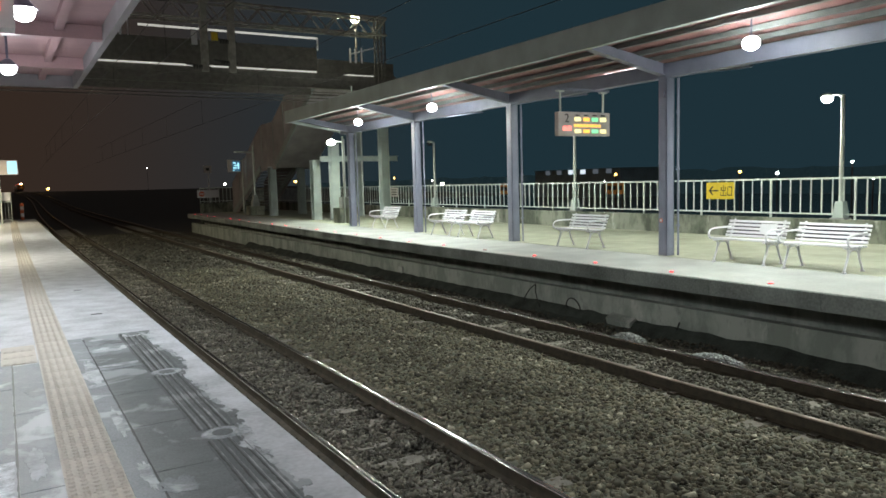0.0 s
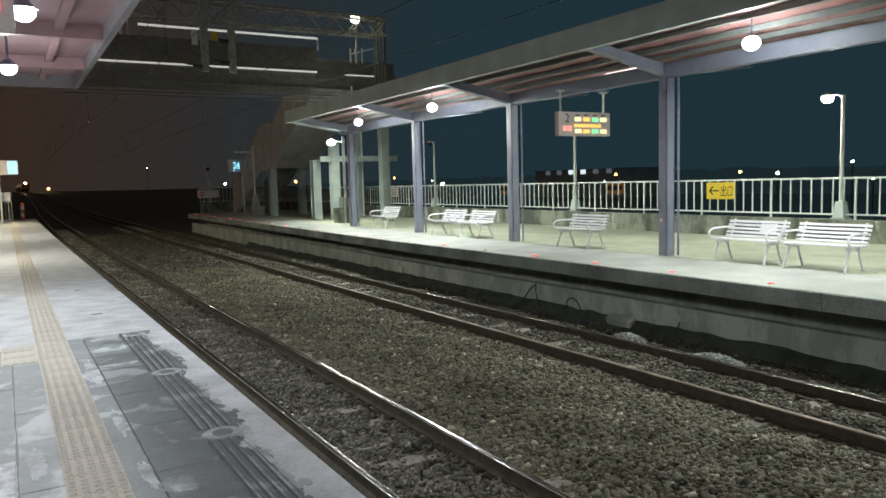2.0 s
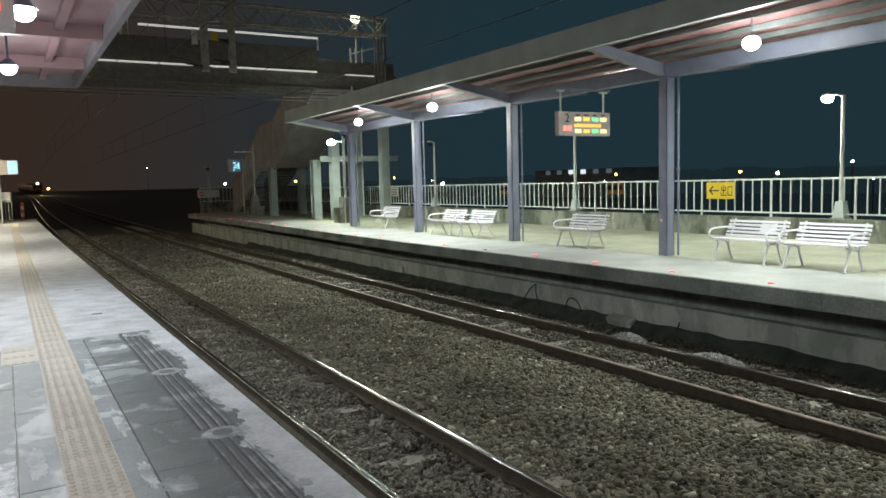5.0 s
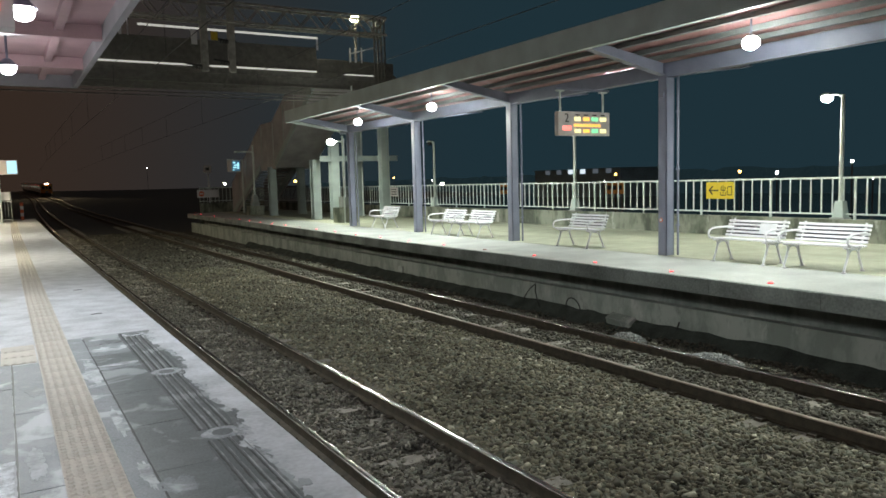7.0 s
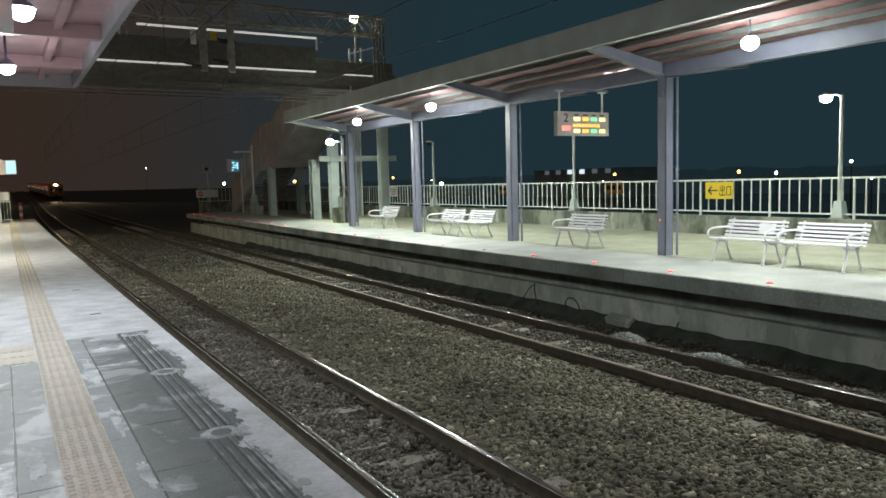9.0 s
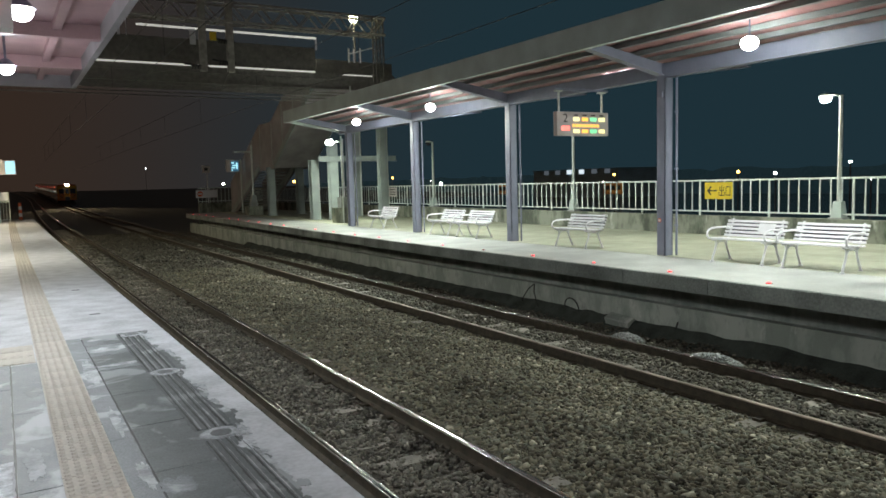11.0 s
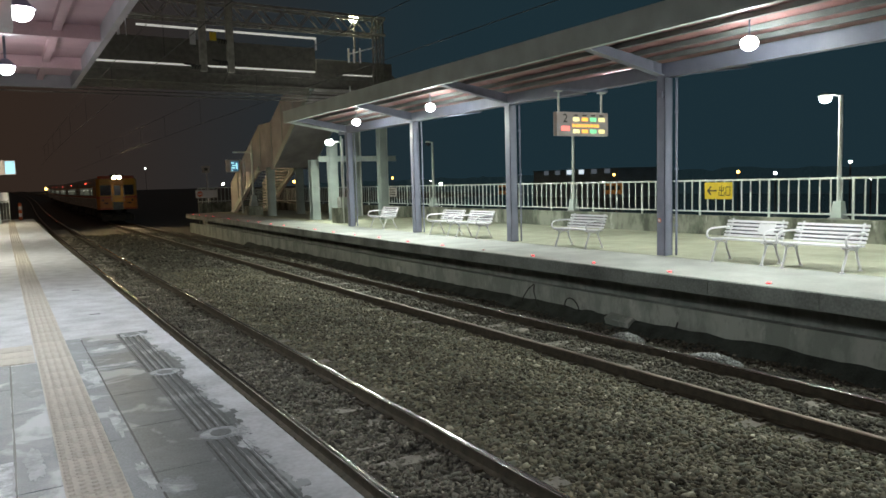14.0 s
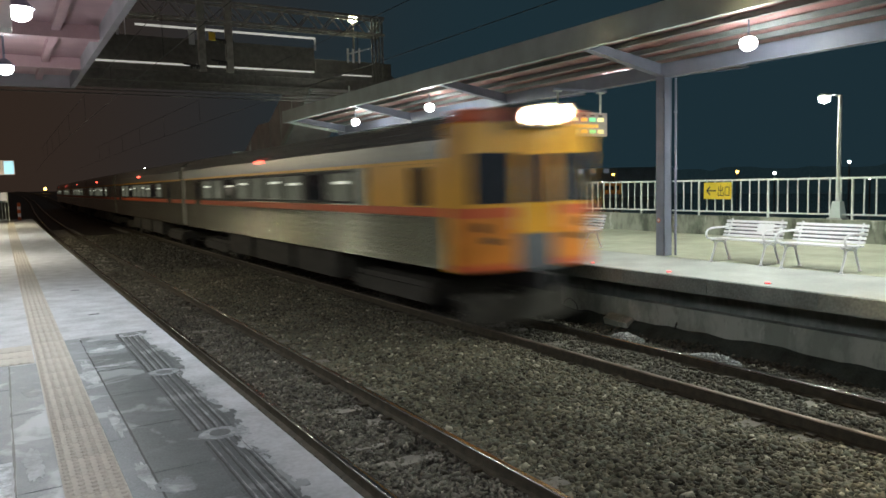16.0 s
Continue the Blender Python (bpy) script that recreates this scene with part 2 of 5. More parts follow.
M_CEIL = material("lit carriage lamp strip", (0.5, 0.5, 0.45), 0.3, vary=0, bump=0, emit=(0.95, 1.0, 0.82), strength=0.75)
M_AMBERP = material("amber train paint", (0.70, 0.24, 0.03), 0.35, vary=0.1, scale=3, bump=0.02)
M_RECESS = material("grey blue gangway plate", (0.12, 0.13, 0.15), 0.5, vary=0.2, bump=0.05)
M_HEADL = material("lit headlamp lens", (1, 1, 1), 0.2, vary=0, bump=0, emit=(1.0, 0.74, 0.38), strength=120)
M_BEAMCORE = material("lit lamp filament", (1, 1, 1), 0.2, vary=0, bump=0, emit=(1.0, 0.76, 0.42), strength=26000)
M_RED = material("lit red lens", (0.5, 0.02, 0.02), 0.3, vary=0, bump=0, emit=(1.0, 0.10, 0.06), strength=7)
M_AMBER = material("lit amber lamp", (0.6, 0.3, 0.05), 0.3, vary=0, bump=0, emit=(1.0, 0.55, 0.12), strength=9)
M_SCREEN = material("lit blue white screen", (0.2, 0.3, 0.4), 0.3, vary=0, bump=0, emit=(0.42, 0.86, 1.0), strength=1.0)
M_BLUEP = material("lit blue panel", (0.05, 0.12, 0.2), 0.3, vary=0, bump=0, emit=(0.10, 0.38, 0.62), strength=0.22)
M_BOARD = material("grey display casing", (0.58, 0.53, 0.52), 0.5, vary=0.05, bump=0.02)
M_LEDO = material("lit orange led", (0.3, 0.1, 0.02), 0.4, vary=0, bump=0, emit=(1.0, 0.55, 0.10), strength=1.5)
M_LEDG = material("lit green led", (0.1, 0.3, 0.1), 0.4, vary=0, bump=0, emit=(0.25, 1.0, 0.45), strength=1.2)
M_LEDY = material("lit yellow led", (0.3, 0.3, 0.1), 0.4, vary=0, bump=0, emit=(1.0, 0.90, 0.40), strength=1.5)
M_LEDR = material("lit red led", (0.3, 0.05, 0.05), 0.4, vary=0, bump=0, emit=(1.0, 0.18, 0.14), strength=2.2)

M_WETB = blotchy("dark damp slab", (0.055, 0.063, 0.066), (0.108, 0.119, 0.121), (0.27, 0.285, 0.295), 0.075, 0.42)
M_PATCH = blotchy("grey patched slab", (0.10, 0.112, 0.118), (0.175, 0.19, 0.20), (0.40, 0.42, 0.44), 0.07, 0.55)
M_BED = blotchy("dark mortar bed", (0.045, 0.052, 0.053), (0.092, 0.100, 0.102), (0.20, 0.21, 0.215), 0.03, 0.5)
M_RIDGE = blotchy("worn mortar ridge", (0.09, 0.10, 0.10), (0.20, 0.21, 0.215), (0.36, 0.37, 0.38), 0.08, 0.5)
M_SALT = material("rough white plaster", (0.55, 0.57, 0.59), 0.85, vary=0.35, scale=14, fine=70, bump=0.8)
M_SALT2 = material("pale worn mortar", (0.34, 0.355, 0.37), 0.7, vary=0.3, scale=9, fine=50, bump=0.3)
M_PIER = material("grey green pier paint", (0.30, 0.34, 0.33), 0.5, vary=0.1, scale=2, bump=0.05)
M_OLIVE = material("olive side screen", (0.22, 0.20, 0.10), 0.6, vary=0.2, scale=3, bump=0.05)
# pale blue stands in for night haze that blends the wall with the sky
M_FARWALL = material("far wall toned towards the sky", (0.42, 0.62, 0.70), 0.8, vary=0.15, scale=0.4, fine=3, bump=0)
M_HILL = material("night hills", (0.20, 0.22, 0.20), 0.95, vary=0.3, scale=0.05, fine=0.6, bump=0)
# the teal emission is haze put into the trees' material
M_NIGHT = material("far trees with painted haze glow", (0.05, 0.07, 0.06), 0.95, vary=0.3, scale=0.3, fine=2, bump=0, emit=(0.36, 0.84, 1.05), strength=0.021)
M_GLOSS = material("glossy sheet reflecting the sky", (0.055, 0.062, 0.064), 0.16, vary=0.3, scale=0.3, fine=8, bump=0.03)
M_GAPPLATE = material("dark violet plate for bench gaps", (0.055, 0.05, 0.07), 0.7, vary=0.1, bump=0.02)
M_MUD = material("dark mud", (0.042, 0.052, 0.044), 0.85, vary=0.35, scale=4, fine=40, bump=0.5)
M_STONED = stony("dusty dark ballast stone", (0.03, 0.027, 0.021), (0.102, 0.093, 0.070), (0.31, 0.29, 0.23), (0.105, 0.102, 0.082))
M_STONEN = stony("brown grey fine ballast stone", (0.045, 0.040, 0.032), (0.155, 0.140, 0.112), (0.42, 0.39, 0.32), (0.135, 0.130, 0.108))
M_TRAINO2 = material("orange container paint", (0.60, 0.24, 0.05), 0.5, vary=0.1, bump=0.03)
M_LAMPY = material("lit yellowish lamp glass", (0.9, 0.9, 0.7), 0.3, vary=0, bump=0, emit=(1.0, 1.0, 0.62), strength=22)
M_WIN = material("lit far window", (0.3, 0.3, 0.3), 0.3, vary=0, bump=0, emit=(0.8, 0.92, 1.0), strength=0.9)
M_WINDIM = material("dim far window", (0.2, 0.2, 0.2), 0.3, vary=0, bump=0, emit=(0.7, 0.85, 1.0), strength=0.10)
M_LATTICE = material("grey brown lattice paint", (0.36, 0.34, 0.31), 0.6, vary=0.2, scale=5, bump=0.05)
M_FARW = material("lit small white lamp glass", (0.9, 0.9, 0.9), 0.3, vary=0, bump=0, emit=(0.95, 1.0, 0.92), strength=14)
M_EDGE = material("lit red edge lens", (0.5, 0.05, 0.05), 0.3, vary=0, bump=0, emit=(1.0, 0.05, 0.06), strength=3.2)
M_REDOFF = material("unlit red edge lens", (0.35, 0.08, 0.07), 0.3, vary=0.1, bump=0)


# ---- mesh helpers ----
def box(bm, x0, x1, y0, y1, z0, z1, m=None):
    vs = [bm.verts.new((x, y, z)) for x in (x0, x1) for y in (y0, y1) for z in (z0, z1)]
    if m is not None:
        for v in vs:
            v.co = m @ v.co
    for f in ((0, 1, 3, 2), (4, 6, 7, 5), (0, 4, 5, 1), (2, 3, 7, 6), (0, 2, 6, 4), (1, 5, 7, 3)):
        bm.faces.new([vs[i] for i in f])
    return bm


def rod(bm, a, b, r, seg=10, r2=None):
    a, b = Vector(a), Vector(b)
    q = (b - a).to_track_quat("Z", "Y").to_matrix()
    r2 = r if r2 is None else r2
    ra = [bm.verts.new(a + q @ Vector((r * math.cos(i * math.tau / seg), r * math.sin(i * math.tau / seg), 0))) for i in range(seg)]
    rb = [bm.verts.new(b + q @ Vector((r2 * math.cos(i * math.tau / seg), r2 * math.sin(i * math.tau / seg), 0))) for i in range(seg)]
    for i in range(seg):
        bm.faces.new((ra[i], ra[(i + 1) % seg], rb[(i + 1) % seg], rb[i]))
    bm.faces.new(ra[::-1])
    bm.faces.new(rb)
    return bm


def bar(bm, a, b, w, h):
    """A square bar from a to b, w wide and h high."""
    a, b = Vector(a), Vector(b)
    d = b - a
    m = Matrix.Translation(a) @ d.to_track_quat("X", "Z").to_matrix().to_4x4()
    return box(bm, 0, d.length, -w / 2, w / 2, -h / 2, h / 2, m)


def tube(bm, pts, r, seg=8):
    pts = [Vector(p) for p in pts]
    for a, b in zip(pts, pts[1:]):
        rod(bm, a, b, r, seg)
    return bm


def prism(bm, outline, along, axis="y"):
    """An outline of (u, v) swept from along[0] to along[1]; u, v are x, z for axis y; y, z for axis x; x, y for axis z."""
    def at(u, v, s):
        return (u, s, v) if axis == "y" else (s, u, v) if axis == "x" else (u, v, s)
    a = [bm.verts.new(at(u, v, along[0])) for u, v in outline]
    b = [bm.verts.new(at(u, v, along[1])) for u, v in outline]
    k = len(outline)
    for i in range(k):
        bm.faces.new((a[i], a[(i + 1) % k], b[(i + 1) % k], b[i]))
    bm.faces.new(a)
    bm.faces.new(b[::-1])
    return bm


def sweep(bm, outline, ys, dx=0.0, flip=False):
    """An outline of (x, z) swept along the bend of the line at the stations ys."""
    rings = [[bm.verts.new((u + dx + bend(y), y, v + rise(y))) for u, v in outline] for y in ys]
    k = len(outline)
    for p, q in zip(rings, rings[1:]):
        for i in range(k):
            bm.faces.new((p[i], p[(i + 1) % k], q[(i + 1) % k], q[i]))
    bm.faces.new(rings[0])
    bm.faces.new(rings[-1][::-1])
    return bm


def finish(name, bm, mat, bevel=0.0, smooth=False):
    if bevel:
        bmesh.ops.bevel(bm, geom=bm.edges[:], offset=bevel, segments=2, affect="EDGES", profile=0.7)
    bmesh.ops.recalc_face_normals(bm, faces=bm.faces[:])
    me = bpy.data.meshes.new(name)
    bm.to_mesh(me)
    bm.free()
    me.materials.append(mat)
    if smooth:
        for f in me.polygons:
            f.use_smooth = True
    return me


def part(name, bm, mat, parent, label="", bevel=0.0, smooth=False):
    ob = new(name, finish(name, bm, mat, bevel, smooth))
    ob.parent = parent
    return tagged(ob, label)


def thing(name, bm, mat, label, category, group="", kind="", bevel=0.0, smooth=False):
    return tagged(new(name, finish(name, bm, mat, bevel, smooth)), label, category, group, kind)


def empty(name, x, y, z, label, category, group="", kind=""):
    ob = new(name)
    ob.location = (x, y, z)
    ob.empty_display_size = 0.1
    return tagged(ob, label, category, group, kind)


def B():
    return bmesh.new()


def bend(y):
    """How far the line lies off its straight course, y metres on."""
    return 3.2 * math.sin(math.pi * (y - 25) / 400) ** 2 if 25 < y < 425 else 0.0


def rise(y):
    """How far the line climbs, y metres on."""
    q = min(1.0, max(0.0, (y - 110) / 290))
    return 3.2 * q * q * (3 - 2 * q)


def flare(y):
    """How far the far platform's edge draws back."""
    return 0.0 if y < 18 else 0.025 * (y - 18)


STATIONS = [-12, 0, 25] + list(range(30, 440, 10)) + [600]
# ---- ground, tracks ----
bm = B()
prof = [(-400, -1.0), (-60, -0.6), (1.9, -0.22), (5.3, -0.20), (9.4, -0.22), (60, -0.8), (400, -1.0)]
rows = [[bm.verts.new((x + (bend(y) if -2 < x < 12 else 0), y, z + rise(y))) for x, z in prof] for y in [-60] + STATIONS + [900]]
for p, q in zip(rows, rows[1:]):
    for i in range(len(prof) - 1):
        bm.faces.new((p[i], p[i + 1], q[i + 1], q[i]))
ground = thing("ground", bm, M_GROUND, "dark grey stony ground with a dusty ballast bed", "ground", kind="structure")

HEAD = [(-0.033, -0.016), (0.033, -0.016)] + [(0.020 + 0.013 * math.sin(a), -0.014 + 0.013 * math.cos(a)) for a in [math.pi / 2 - k * math.pi / 10 for k in range(6)]] + [(0.0, 0.0)] + [(-0.020 - 0.013 * math.sin(a), -0.014 + 0.013 * math.cos(a)) for a in [k * math.pi / 10 for k in range(6)]]
WEB = [(-0.064, -0.153), (0.064, -0.153), (0.064, -0.142), (0.012, -0.125), (0.010, -0.045), (0.036, -0.034), (0.036, -0.0165), (-0.036, -0.0165), (-0.036, -0.034), (-0.010, -0.045), (-0.012, -0.125), (-0.064, -0.142)]
for track, centre in (("near", NEAR_TRACK), ("far", FAR_TRACK)):
    for side in (-1, 1):
        x = centre + side * (RAIL_GAUGE / 2 + 0.033)
        r = empty("rail", 0, 0, 0, "rusty steel rail with a polished running surface", "rail", "rails of the two tracks")
        part("web", sweep(B(), WEB, STATIONS, x), M_RUST, r, "rust brown rail web and foot")
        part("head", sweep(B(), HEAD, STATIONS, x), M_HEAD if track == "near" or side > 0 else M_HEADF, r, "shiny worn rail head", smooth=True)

# ---- near platform ----
bm = B()
sweep(bm, [(-9.0, -0.8), (1.30, -0.8), (1.30, 0.70), (1.472, 0.72), (1.472, PLAT - 0.03), (1.455, PLAT), (-9.0, PLAT)], [-14, 0, 25, 35, 45, 50.5])
thing("near_platform", bm, M_PLATN, "worn pale grey concrete station platform with whitened edge", "platform", kind="structure")

# ---- far platform ----
def far_line(bm, outline, ys):
    rings = [[bm.verts.new((u + (flare(y) if u < 12 else 0), y, v)) for u, v in outline] for y in ys]
    k = len(outline)
    for p, q in zip(rings, rings[1:]):
        for i in range(k):
            bm.faces.new((p[i], p[(i + 1) % k], q[(i + 1) % k], q[i]))
    bm.faces.new(rings[0])
    bm.faces.new(rings[-1][::-1])
    return bm


FY = [-14, 0, 18, 25, 35, 47]
thing("far_platform", far_line(B(), [(9.02, PLAT - 0.25), (15.72, PLAT - 0.25), (15.72, PLAT), (9.02, PLAT)], FY), M_PLATF,
      "buff grey concrete island platform under a canopy", "platform", kind="structure")
thing("platform_footing", far_line(B(), [(10.0, -0.6), (15.6, -0.6), (15.6, PLAT - 0.254), (10.0, PLAT - 0.254)], FY), M_UNDER,
      "dark concrete footing deep under the platform slab", "wall", kind="structure")
thing("platform_wall", far_line(B(), [(9.22, -0.6), (9.40, -0.6), (9.40, 0.37), (9.22, 0.37)], FY), M_UNDER,
      "stained concrete wall set back under the platform edge", "wall", kind="structure")
part("inner_floor", far_line(B(), [(10.98, PLAT - 0.01), (15.72, PLAT - 0.01), (15.72, PLAT + 0.004), (10.98, PLAT + 0.004)], FY), M_INNER, bpy.data.objects["far_platform"], "yellowish sealed floor behind the columns")
thing("parapet", far_line(B(), [(15.724, PLAT - 0.3), (16.0, PLAT - 0.3), (16.0, 1.42), (15.724, 1.42)], [-14, 0, 18, 57]), M_MOSS,
      "mossy stained low concrete parapet under the railing", "wall", kind="structure")
for i in range(35):
    y0 = -12 + i * 1.75
    y1 = y0 + 1.742
    if y1 > 47:
        break
    bm = B()
    a, b = flare(y0), flare(y1)
    vs = []
    for y, d in ((y0, a), (y1, b)):
        vs.append([bm.verts.new((u + d, y, v)) for u, v in ((8.976, PLAT - 0.24), (9.016, PLAT - 0.24), (9.016, PLAT + 0.004), (8.99, PLAT + 0.006), (8.976, PLAT - 0.012))])
    for k in range(5):
        bm.faces.new((vs[0][k], vs[0][(k + 1) % 5], vs[1][(k + 1) % 5], vs[1][k]))
    bm.faces.new(vs[0])
    bm.faces.new(vs[1][::-1])
    part("coping_panel", bm, M_COPE, bpy.data.objects["far_platform"])

# ---- far canopy ----
can = empty("canopy", 11.12, 0, PLAT, "steel platform canopy with red brown roof sheet and grey beams", "canopy", kind="structure")
CY0, CY1 = -10.0, 25.7


def cpart(name, bm, mat, label="", bevel=0.0):
    ob = part(name, bm, mat, can, label, bevel)
    ob.matrix_parent_inverse = Matrix.Translation((-11.12, 0, -PLAT))
    return ob


cpart("fascia", prism(B(), [(8.90, 4.74), (9.02, 4.74), (9.02, 5.16), (8.90, 5.16)], (CY0, CY1)), M_BEAM, "grey green fascia gutter")
cpart("gutter_beam", prism(B(), [(11.02, 4.36), (11.22, 4.36), (11.22, 4.62), (11.02, 4.62)], (CY0, CY1)), M_STEEL)
cpart("end_fascia", prism(B(), [(9.02, 4.76), (11.12, 4.40), (13.9, 4.78), (13.9, 5.06), (11.12, 4.70), (9.02, 5.05)], (CY1 - 0.04, CY1)), M_BEAM, "grey green fascia across the canopy end")
roof = B()
steps = 110
top = []
for i in range(steps + 1):
    y = CY0 + (CY1 - CY0) * i / steps
    z = 0.02 if i % 2 else 0.0
    top.append([(9.02, y, 5.02 + z), (11.12, y, 4.72 + z), (13.9, y, 5.05 + z)])
vs = [[roof.verts.new(p) for p in r] for r in top]
vs2 = [[roof.verts.new((p[0], p[1], p[2] + 0.03)) for p in r] for r in top]
for i in range(steps):
    for k in range(2):
        roof.faces.new((vs[i][k], vs[i][k + 1], vs[i + 1][k + 1], vs[i + 1][k]))
        roof.faces.new((vs2[i][k], vs2[i + 1][k], vs2[i + 1][k + 1], vs2[i][k + 1]))
cpart("roof_sheet", roof, M_ROOF, "red brown corrugated roof sheet")
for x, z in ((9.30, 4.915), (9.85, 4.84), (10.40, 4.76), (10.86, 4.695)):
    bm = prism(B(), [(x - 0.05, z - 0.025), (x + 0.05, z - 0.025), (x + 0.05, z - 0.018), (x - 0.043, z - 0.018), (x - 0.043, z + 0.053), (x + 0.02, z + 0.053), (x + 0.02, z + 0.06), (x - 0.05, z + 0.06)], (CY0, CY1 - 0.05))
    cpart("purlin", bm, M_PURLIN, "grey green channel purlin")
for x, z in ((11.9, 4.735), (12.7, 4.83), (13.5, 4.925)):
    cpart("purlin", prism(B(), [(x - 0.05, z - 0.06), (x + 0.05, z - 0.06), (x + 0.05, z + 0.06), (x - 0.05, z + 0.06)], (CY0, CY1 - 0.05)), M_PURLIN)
for y in (-5.0, 0.0, 5.0, 10.0, 15.0, 20.0, 25.0):
    bm = B()
    prism(bm, [(9.02, 4.80), (11.12, 4.40), (13.6, 4.72), (13.6, 4.88), (11.12, 4.62), (9.02, 4.96)], (y - 0.012, y + 0.012))
    prism(bm, [(9.02, 4.78), (11.12, 4.378), (13.6, 4.70), (13.6, 4.719), (11.12, 4.398), (9.02, 4.799)], (y - 0.085, y + 0.085))
    cpart("rafter", bm, M_STEEL, "tapered steel rafter with a broad lower flange")
    bm = B()
    box(bm, 11.035, 11.205, y - 0.012, y + 0.012, PLAT, 4.38)
    box(bm, 11.01, 11.035, y - 0.10, y + 0.10, PLAT, 4.38)
    box(bm, 11.205, 11.23, y - 0.10, y + 0.10, PLAT, 4.38)
    box(bm, 11.01, 11.23, y - 0.10, y - 0.08, PLAT, 4.38)
    cpart("column", bm, M_STEEL, "purple grey steel column", 0.006)
    bm = B()
    rod(bm, (11.285, y - 0.145, PLAT), (11.285, y - 0.145, 4.36), 0.022, 8)
    for z in (1.5, 2.6, 3.7):
        box(bm, 11.255, 11.312, y - 0.17, y - 0.11, z, z + 0.03)
    cpart("drainpipe", bm, M_STEEL)
cpart("sticker", rod(B(), (11.004, 10.03, 1.62), (11.009, 10.03, 1.62), 0.042, 16), M_TRAINO, "round red sticker")
cpart("cable_box", box(B(), 10.96, 11.009, 9.93, 10.03, 3.98, 4.10), M_STEEL, bevel=0.006)
cpart("sticker_mark", rod(B(), (10.999, 10.03, 1.62), (11.003, 10.03, 1.62), 0.026, 14), M_WHITE, "white mark on the sticker")


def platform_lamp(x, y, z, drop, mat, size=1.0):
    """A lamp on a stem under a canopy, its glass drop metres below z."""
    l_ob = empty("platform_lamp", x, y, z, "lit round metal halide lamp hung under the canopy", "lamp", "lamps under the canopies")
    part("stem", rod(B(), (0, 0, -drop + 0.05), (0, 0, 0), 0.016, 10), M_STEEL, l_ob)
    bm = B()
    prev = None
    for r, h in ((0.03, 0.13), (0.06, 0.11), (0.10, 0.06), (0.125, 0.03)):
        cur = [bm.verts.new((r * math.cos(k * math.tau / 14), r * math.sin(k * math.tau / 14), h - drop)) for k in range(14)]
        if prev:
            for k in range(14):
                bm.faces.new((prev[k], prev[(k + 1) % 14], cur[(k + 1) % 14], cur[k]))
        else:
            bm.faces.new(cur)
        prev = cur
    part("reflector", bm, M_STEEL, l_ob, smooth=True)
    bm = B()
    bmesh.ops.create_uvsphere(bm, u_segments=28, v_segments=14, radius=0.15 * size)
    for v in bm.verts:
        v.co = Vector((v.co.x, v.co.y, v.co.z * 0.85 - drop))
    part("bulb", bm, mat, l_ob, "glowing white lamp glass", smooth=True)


# the first two fixtures are unseen, added for the lights at y<5
for y in CANOPY_LAMPS:
    platform_lamp(9.9, y, 4.88, 0.42, M_LAMP, 0.86)
for y in BACK_LAMPS:
    bt = empty("batten_light", 12.3, y, 4.845, "lit white batten light fixed under the canopy roof", "lamp", "batten lights under the canopy")
    part("casing", box(B(), -0.09, 0.09, -0.65, 0.65, -0.05, 0.0), M_BEAM, bt, bevel=0.008)
    for q in (-0.045, 0.045):
        part("tube", rod(B(), (q, -0.6, -0.07), (q, 0.6, -0.07), 0.018, 10), M_LAMPW, bt, "glowing white tube")

# ---- railing ----
fence = empty("railing", 15.86, 0, 1.42, "pale green steel railing with upright bars on the parapet", "railing", kind="structure")


def fpart(name, bm, mat, label=""):
    ob = part(name, bm, mat, fence, label)
    ob.matrix_parent_inverse = Matrix.Translation((-15.86, 0, -1.42))
    return ob


fpart("top_rail", bar(B(), (15.86, -10, 2.33), (15.86, 57, 2.33), 0.05, 0.045), M_FENCE)
fpart("bottom_rail", bar(B(), (15.86, -10, 1.53), (15.86, 57, 1.53), 0.04, 0.035), M_FENCE)
post = finish("post", box(B(), -0.02, 0.02, -0.02, 0.02, 0, 0.9), M_FENCE)
upright = finish("upright", box(B(), -0.0125, 0.0125, -0.0125, 0.0125, 0.12, 0.89), M_FENCE)
y, k = 4.9, 0
while y < 57:
    ob = new("post" if k % 8 == 0 else "upright", post if k % 8 == 0 else upright)
    ob.location = (15.86, y, 1.42)
    ob.parent = fence
    ob.matrix_parent_inverse = Matrix.Translation((-15.86, 0, -1.42))
    y += 0.255
    k += 1

# ---- near canopy ----
nc = empty("near_canopy", 0, 0, PLAT, "pale painted steel platform canopy edge overhead", "canopy", kind="structure")


def npart(name, bm, mat, label=""):
    ob = part(name, bm, mat, nc, label)
    ob.matrix_parent_inverse = Matrix.Translation((0, 0, -PLAT))
    return ob


NY0, NY1 = -12.0, 15.2
npart("roof_sheet", box(B(), -6, 1.25, NY0, NY1, 4.62, 4.66), M_ROOFN)
npart("fascia", box(B(), 1.25, 1.33, NY0, NY1 + 0.06, 4.40, 4.70), M_FASCIAN)
npart("end_fascia", box(B(), -6, 1.25, NY1, NY1 + 0.06, 4.40, 4.70), M_FASCIAN)
for y in (-8, -3.5, 1, 5.4, 8.1, 10.6, 13.2):
    npart("rafter", box(B(), -6, 1.25, y - 0.08, y + 0.08, 4.44, 4.615), M_ROOFN)
for x in (-1.5, -0.3, 0.75):
    npart("purlin", box(B(), x - 0.05, x + 0.05, NY0, NY1, 4.52, 4.61), M_ROOFN)
